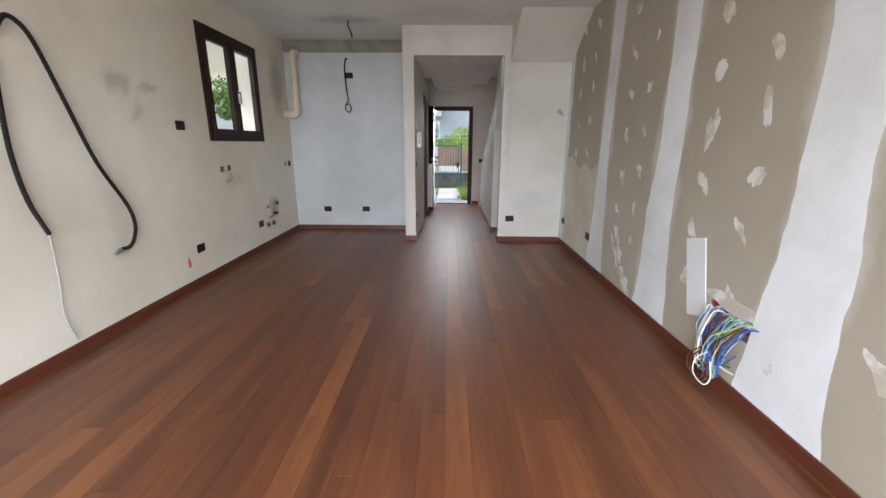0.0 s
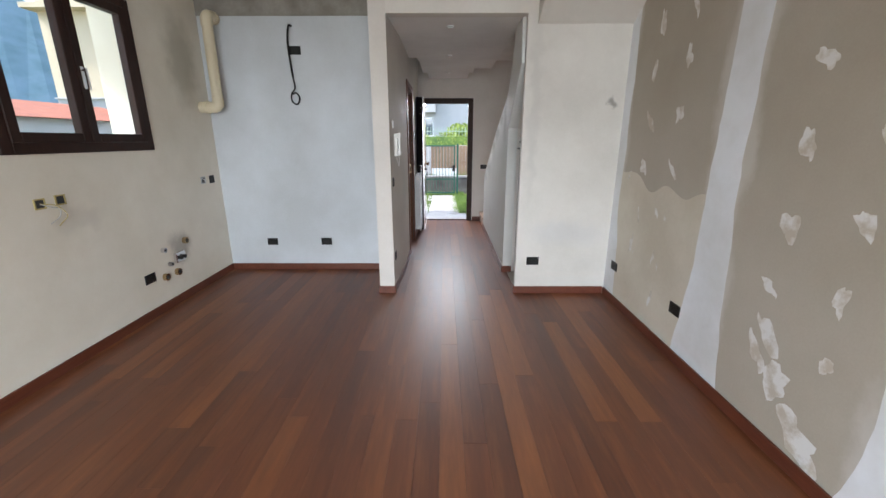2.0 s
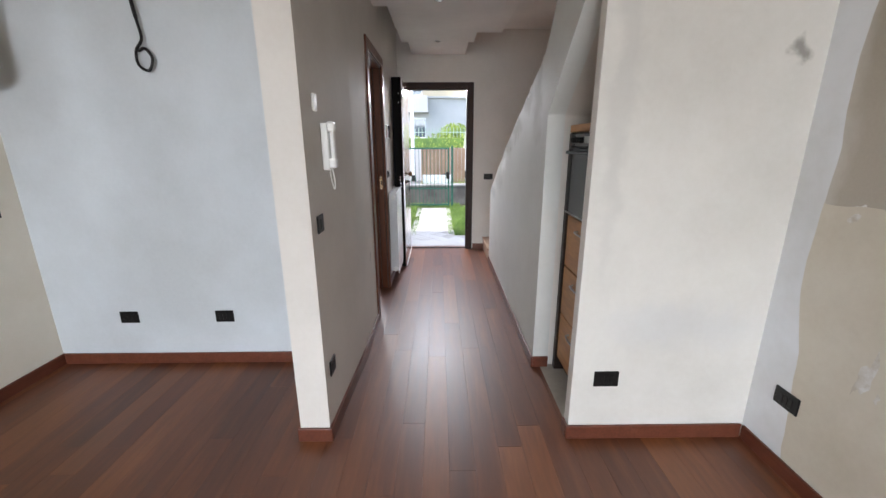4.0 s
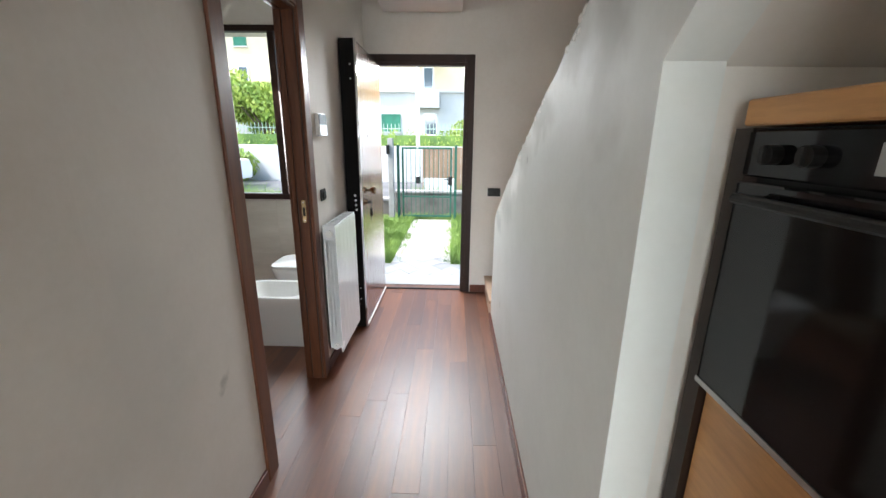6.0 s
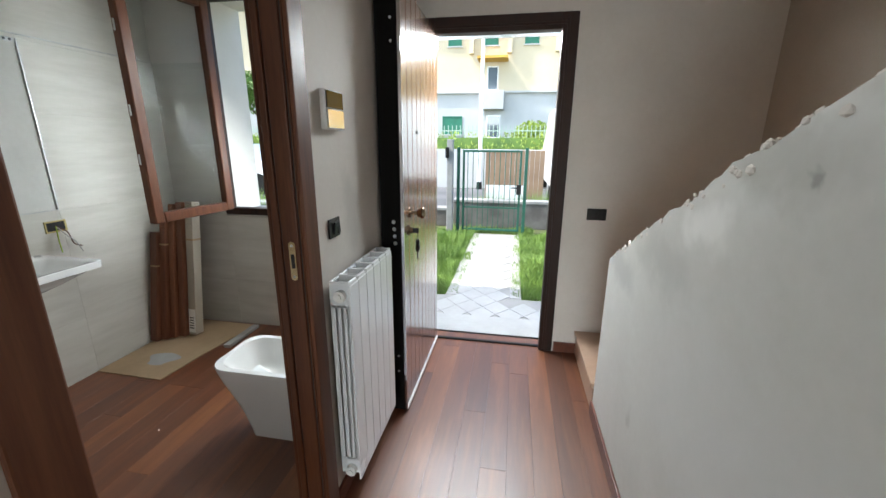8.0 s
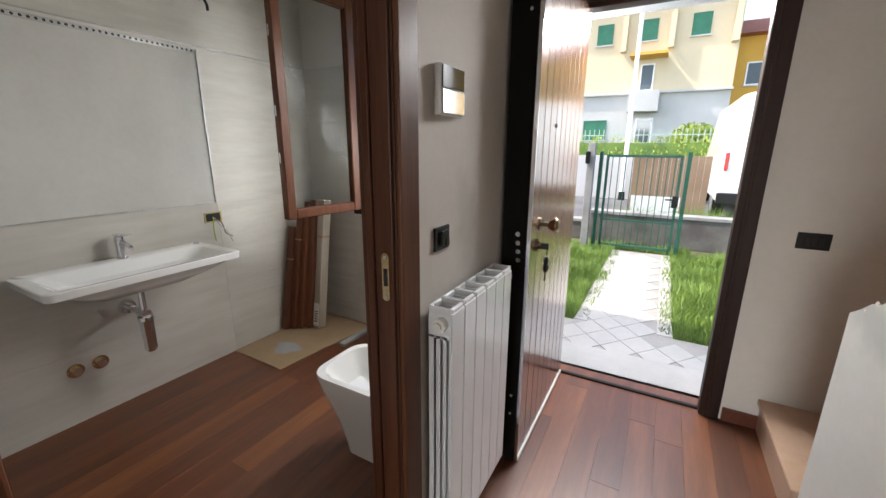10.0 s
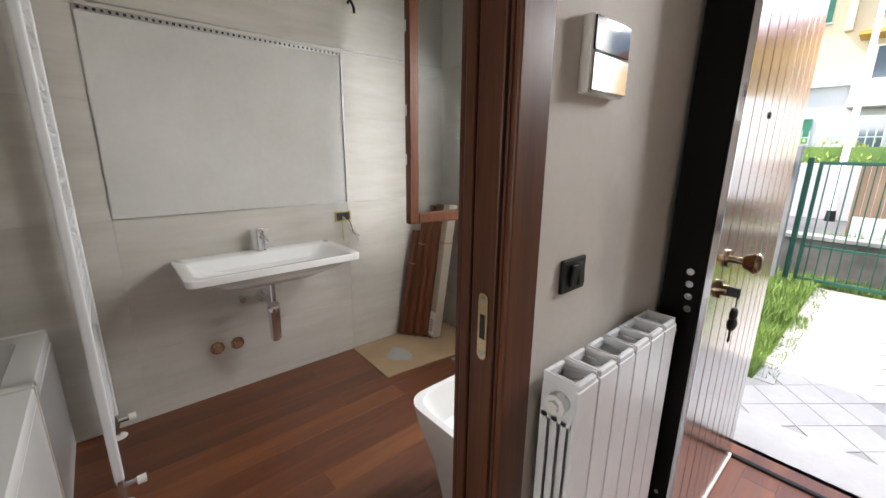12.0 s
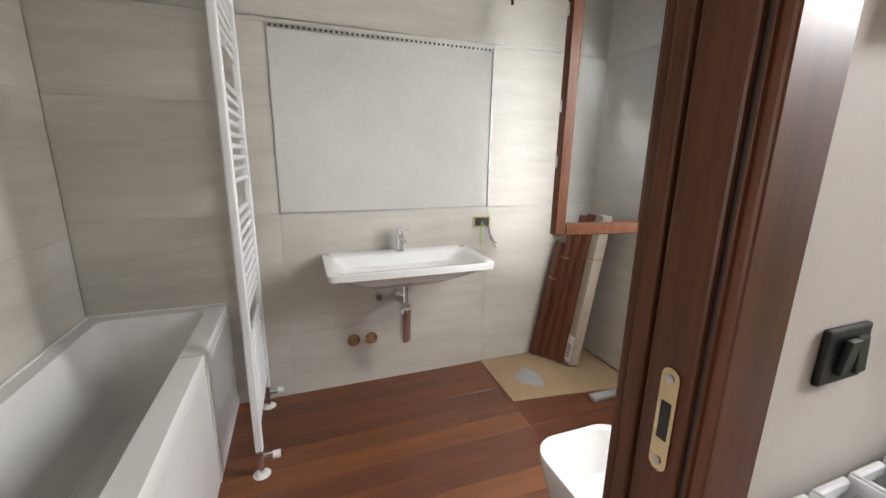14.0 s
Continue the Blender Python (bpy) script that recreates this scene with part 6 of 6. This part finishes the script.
for x, z in ((-1.12, 3.22), (-9.5, 3.22)):
    bm = bmesh.new()
    box(bm, x - 0.68, x + 0.68, -0.9, 0.0, z, z + 0.15)
    box(bm, x - 0.68, x + 0.68, -0.9, -0.82, z + 0.15, z + 0.95)
    box(bm, x - 0.68, x - 0.60, -0.82, 0.0, z + 0.15, z + 0.95)
    box(bm, x + 0.60, x + 0.68, -0.82, 0.0, z + 0.15, z + 0.95)
    part("balcony", bm, M_FACADE_GREY, house)
bm = bmesh.new()
box(bm, -1.9, -0.3, -1.1, 0.05, 5.72, 5.84)
part("canopy", bm, M_FACADE_OCHRE, house)
for x in (-2.3, -0.25, 2.25):
    bm = bmesh.new()
    box(bm, x - 0.12, x + 0.12, -0.35, 0.05, 6.1, 9.4)
    part("pilaster", bm, M_FACADE_CREAM, house)
bm = bmesh.new()
box(bm, -26, 2.5, -0.2, 0.0, 4.1, 4.2)
part("string_course", bm, M_FACADE_GREY, house)
house = thing("ochre_house", "ochre house with red tile roof", "building", (7.2, 33.0, 0.0))
bm = bmesh.new()
box(bm, -4.6, 6, 0, 8, -0.1, 6.9)
part("wall", bm, M_FACADE_OCHRE, house)
bm = bmesh.new()
prism(bm, [(-0.8, 6.9), (4, 8.6), (8.8, 6.9)], "x", -5.2, 6.6)
part("roof", bm, M_ROOFTILE, house)
facade_window(house, -3.6, 4.6, 0.8, 1.1, M_DARKGLASS)
facade_window(house, -1.2, 4.6, 0.8, 1.1, M_DARKGLASS)

bush = thing("bush", "yellow green round bush behind the fence", "bush", (1.0, 24.0, 0.0))
foliage("bush_leaves", bush, [(0, 0, 1.6, 0.9, 0.6, 0.7), (0.5, 0, 1.3, 0.7, 0.6, 0.7)], 5000, 0.07, 8, M_LEAFYELLOW)
bm = bmesh.new()
rod(bm, (0, 0, -0.1), (0, 0, 1.4), 0.08, 8, 0.03)
part("stem", bm, M_BARK, bush)

t = thing("street_lamp", "tall thin pale street lamp pole", "street lamp", (-0.80, 19.6, -0.06))
bm = bmesh.new()
rod(bm, (0, 0, 0), (0, 0, 6.5), 0.07, 14, 0.045)
part("pole", bm, M_WHITE, t)
bm = bmesh.new()
rod(bm, (0, 0, 0), (0, 0, 0.25), 0.10, 14, 0.08)
part("base", bm, M_BLACK, t)
bm = bmesh.new()
rod(bm, (0, 0, 6.4), (0.0, -0.9, 6.6), 0.03, 10)
box(bm, -0.08, 0.08, -1.3, -0.85, 6.56, 6.66, 0.02)
part("lamp_head", bm, M_STEEL, t)

t = thing("van", "white delivery van parked at the roadside", "van", (2.18, 18.0, -0.055))
bm = bmesh.new()
loft(bm, [[(x * 1.0, y, z) for x, z in ((-0.98, 0.42), (0.98, 0.42), (1.0, 1.3), (0.86, 2.42), (0.7, 2.5), (-0.7, 2.5), (-0.86, 2.42), (-1.0, 1.3))] for y in (-1.6, 1.9)] +
     [[(x * 0.95, 3.3, 0.42 + (z - 0.42) * 0.5) for x, z in ((-0.98, 0.42), (0.98, 0.42), (1.0, 1.3), (0.86, 2.42), (0.7, 2.5), (-0.7, 2.5), (-0.86, 2.42), (-1.0, 1.3))]])
bmesh.ops.bevel(bm, geom=bm.edges[:], offset=0.04, segments=2, affect="EDGES")
body = part("body", bm, M_VANPAINT, t, smooth=True)
for x in (-0.90, 0.90):
    bm = bmesh.new()
    box(bm, x - 0.03, x + 0.03, -1.63, -1.57, 1.05, 1.40, 0.01)
    part("tail_light", bm, M_REDLIGHT, t, "red tail light")
bm = bmesh.new()
box(bm, -0.98, 0.98, -1.72, -1.58, 0.4, 0.62, 0.02)
part("bumper", bm, M_BLACK, t)
for x in (-0.02,):
    bm = bmesh.new()
    box(bm, x - 0.01, x + 0.01, -1.605, -1.597, 0.65, 2.35)
    part("door_seam", bm, M_SEAL, t)
for x in (-0.88, 0.88):
    for y in (-0.9, 2.2):
        bm = bmesh.new()
        rod(bm, (x - 0.1, y, 0.34), (x + 0.1, y, 0.34), 0.34, 24)
        wh = part("wheel", bm, M_BLACK, t)
        bm = bmesh.new()
        rod(bm, (x - 0.105, y, 0.34), (x + 0.105, y, 0.34), 0.19, 18)
        part("rim", bm, M_STEEL, wh)
t = thing("car", "white parked car seen over the garden", "car", (-8.2, 17.6, -0.055), turn=90)
bm = bmesh.new()
loft(bm, [rounded(0, 0, 0.85, 2.1, 0.3, 0.28), rounded(0, 0, 0.87, 2.12, 0.3, 0.6), rounded(0, 0, 0.84, 2.05, 0.3, 0.85), rounded(0, -0.1, 0.72, 1.2, 0.3, 0.95), rounded(0, -0.15, 0.62, 0.9, 0.25, 1.42)])
part("body", bm, M_VANPAINT, t, smooth=True)
for x in (-0.8, 0.8):
    for y in (-1.3, 1.3):
        bm = bmesh.new()
        rod(bm, (x - 0.08, y, 0.31), (x + 0.08, y, 0.31), 0.31, 20)
        part("wheel", bm, M_BLACK, t)

# neighbour seen through the kitchen window
nb = thing("neighbour_house", "pale neighbour house with grey shutters", "building", (-12.0, 13.5, 0.0))
bm = bmesh.new()
box(bm, -4, 0, -2.2, 5, -0.1, 2.1)
part("wall", bm, M_FACADE_GREY, nb)
bm = bmesh.new()
prism(bm, [(-4.5, 2.1), (-2.0, 2.75), (0.5, 2.1)], "y", -2.6, 5.4)
part("roof", bm, M_ROOFTILE, nb)
bm = bmesh.new()
box(bm, -0.02, 0.04, -1.5, -0.6, 0.8, 1.8)
part("window", bm, M_DARKGLASS, nb)

# mountains
bm = bmesh.new()
n = 90
low, top = [], []
for i in range(n + 1):
    a = radians(-110 + 200 * i / n)
    d = 900
    hh = 230 + 120 * noise.noise(Vector((i * 0.11, 3, 0))) + 30 * noise.noise(Vector((i * 0.5, 9, 0)))
    if a > radians(-10):
        hh *= max(0.25, 1 - (math.degrees(a) + 10) / 60)
    low.append(bm.verts.new((math.sin(a) * d, math.cos(a) * d, -5)))
    top.append(bm.verts.new((math.sin(a) * (d + 300), math.cos(a) * (d + 300), max(hh, 20))))
for i in range(n):
    bm.faces.new((low[i], low[i + 1], top[i + 1], top[i]))
structure("backdrop", bm, M_MOUNTAIN, "wooded mountain with haze put in its colour")


# ---- floor planks ----
rng = random.Random(5)
PLANK_W, lengths, plank_mesh = 0.12, (0.9, 1.2, 1.5, 1.8, 2.1, 2.4), {}


def plank_bm(bm, x, y, length):
    box(bm, x + 0.0003, x + PLANK_W - 0.0003, y + 0.0004, y + length - 0.0004, -0.012, 0.0, 0.0004)


count = 0
rest = bmesh.new()
for c in range(-20, 16):
    x = c * PLANK_W
    xm = x + PLANK_W / 2
    spans = []
    if xm < EAST + 0.07:
        spans.append([REAR, PIER_Y + (0.78 if xm < -0.43 else 0.0)])
    if -0.49 < xm < 0.9:
        spans = [[REAR, FRONT + 0.15]]
    elif xm < -0.4 and xm > BATH_W - 0.06:
        spans.append([6.75, FRONT + 0.02])
    for lo, hi in spans:
        y = lo - rng.random() * 0.9 if lo < 0 else lo
        while y < hi:
            length = rng.choice(lengths)
            if y + length > hi:
                length = hi - y
                if length < 0.004:
                    break
            if y + length < 0.75:
                plank_bm(rest, x, max(y, lo), min(length, y + length - lo) if y < lo else length)
            else:
                key = round(length, 4)
                if key not in plank_mesh:
                    pb = bmesh.new()
                    plank_bm(pb, 0, 0, length)
                    plank_mesh[key] = mesh_of(pb, "plank", M_PLANK)
                ob = new("plank", plank_mesh[key])
                ob.location, ob.parent = (x, y, 0), floor
                count += 1
            y += length
part("plank_rest", rest, M_PLANK, floor, kind="stuff")
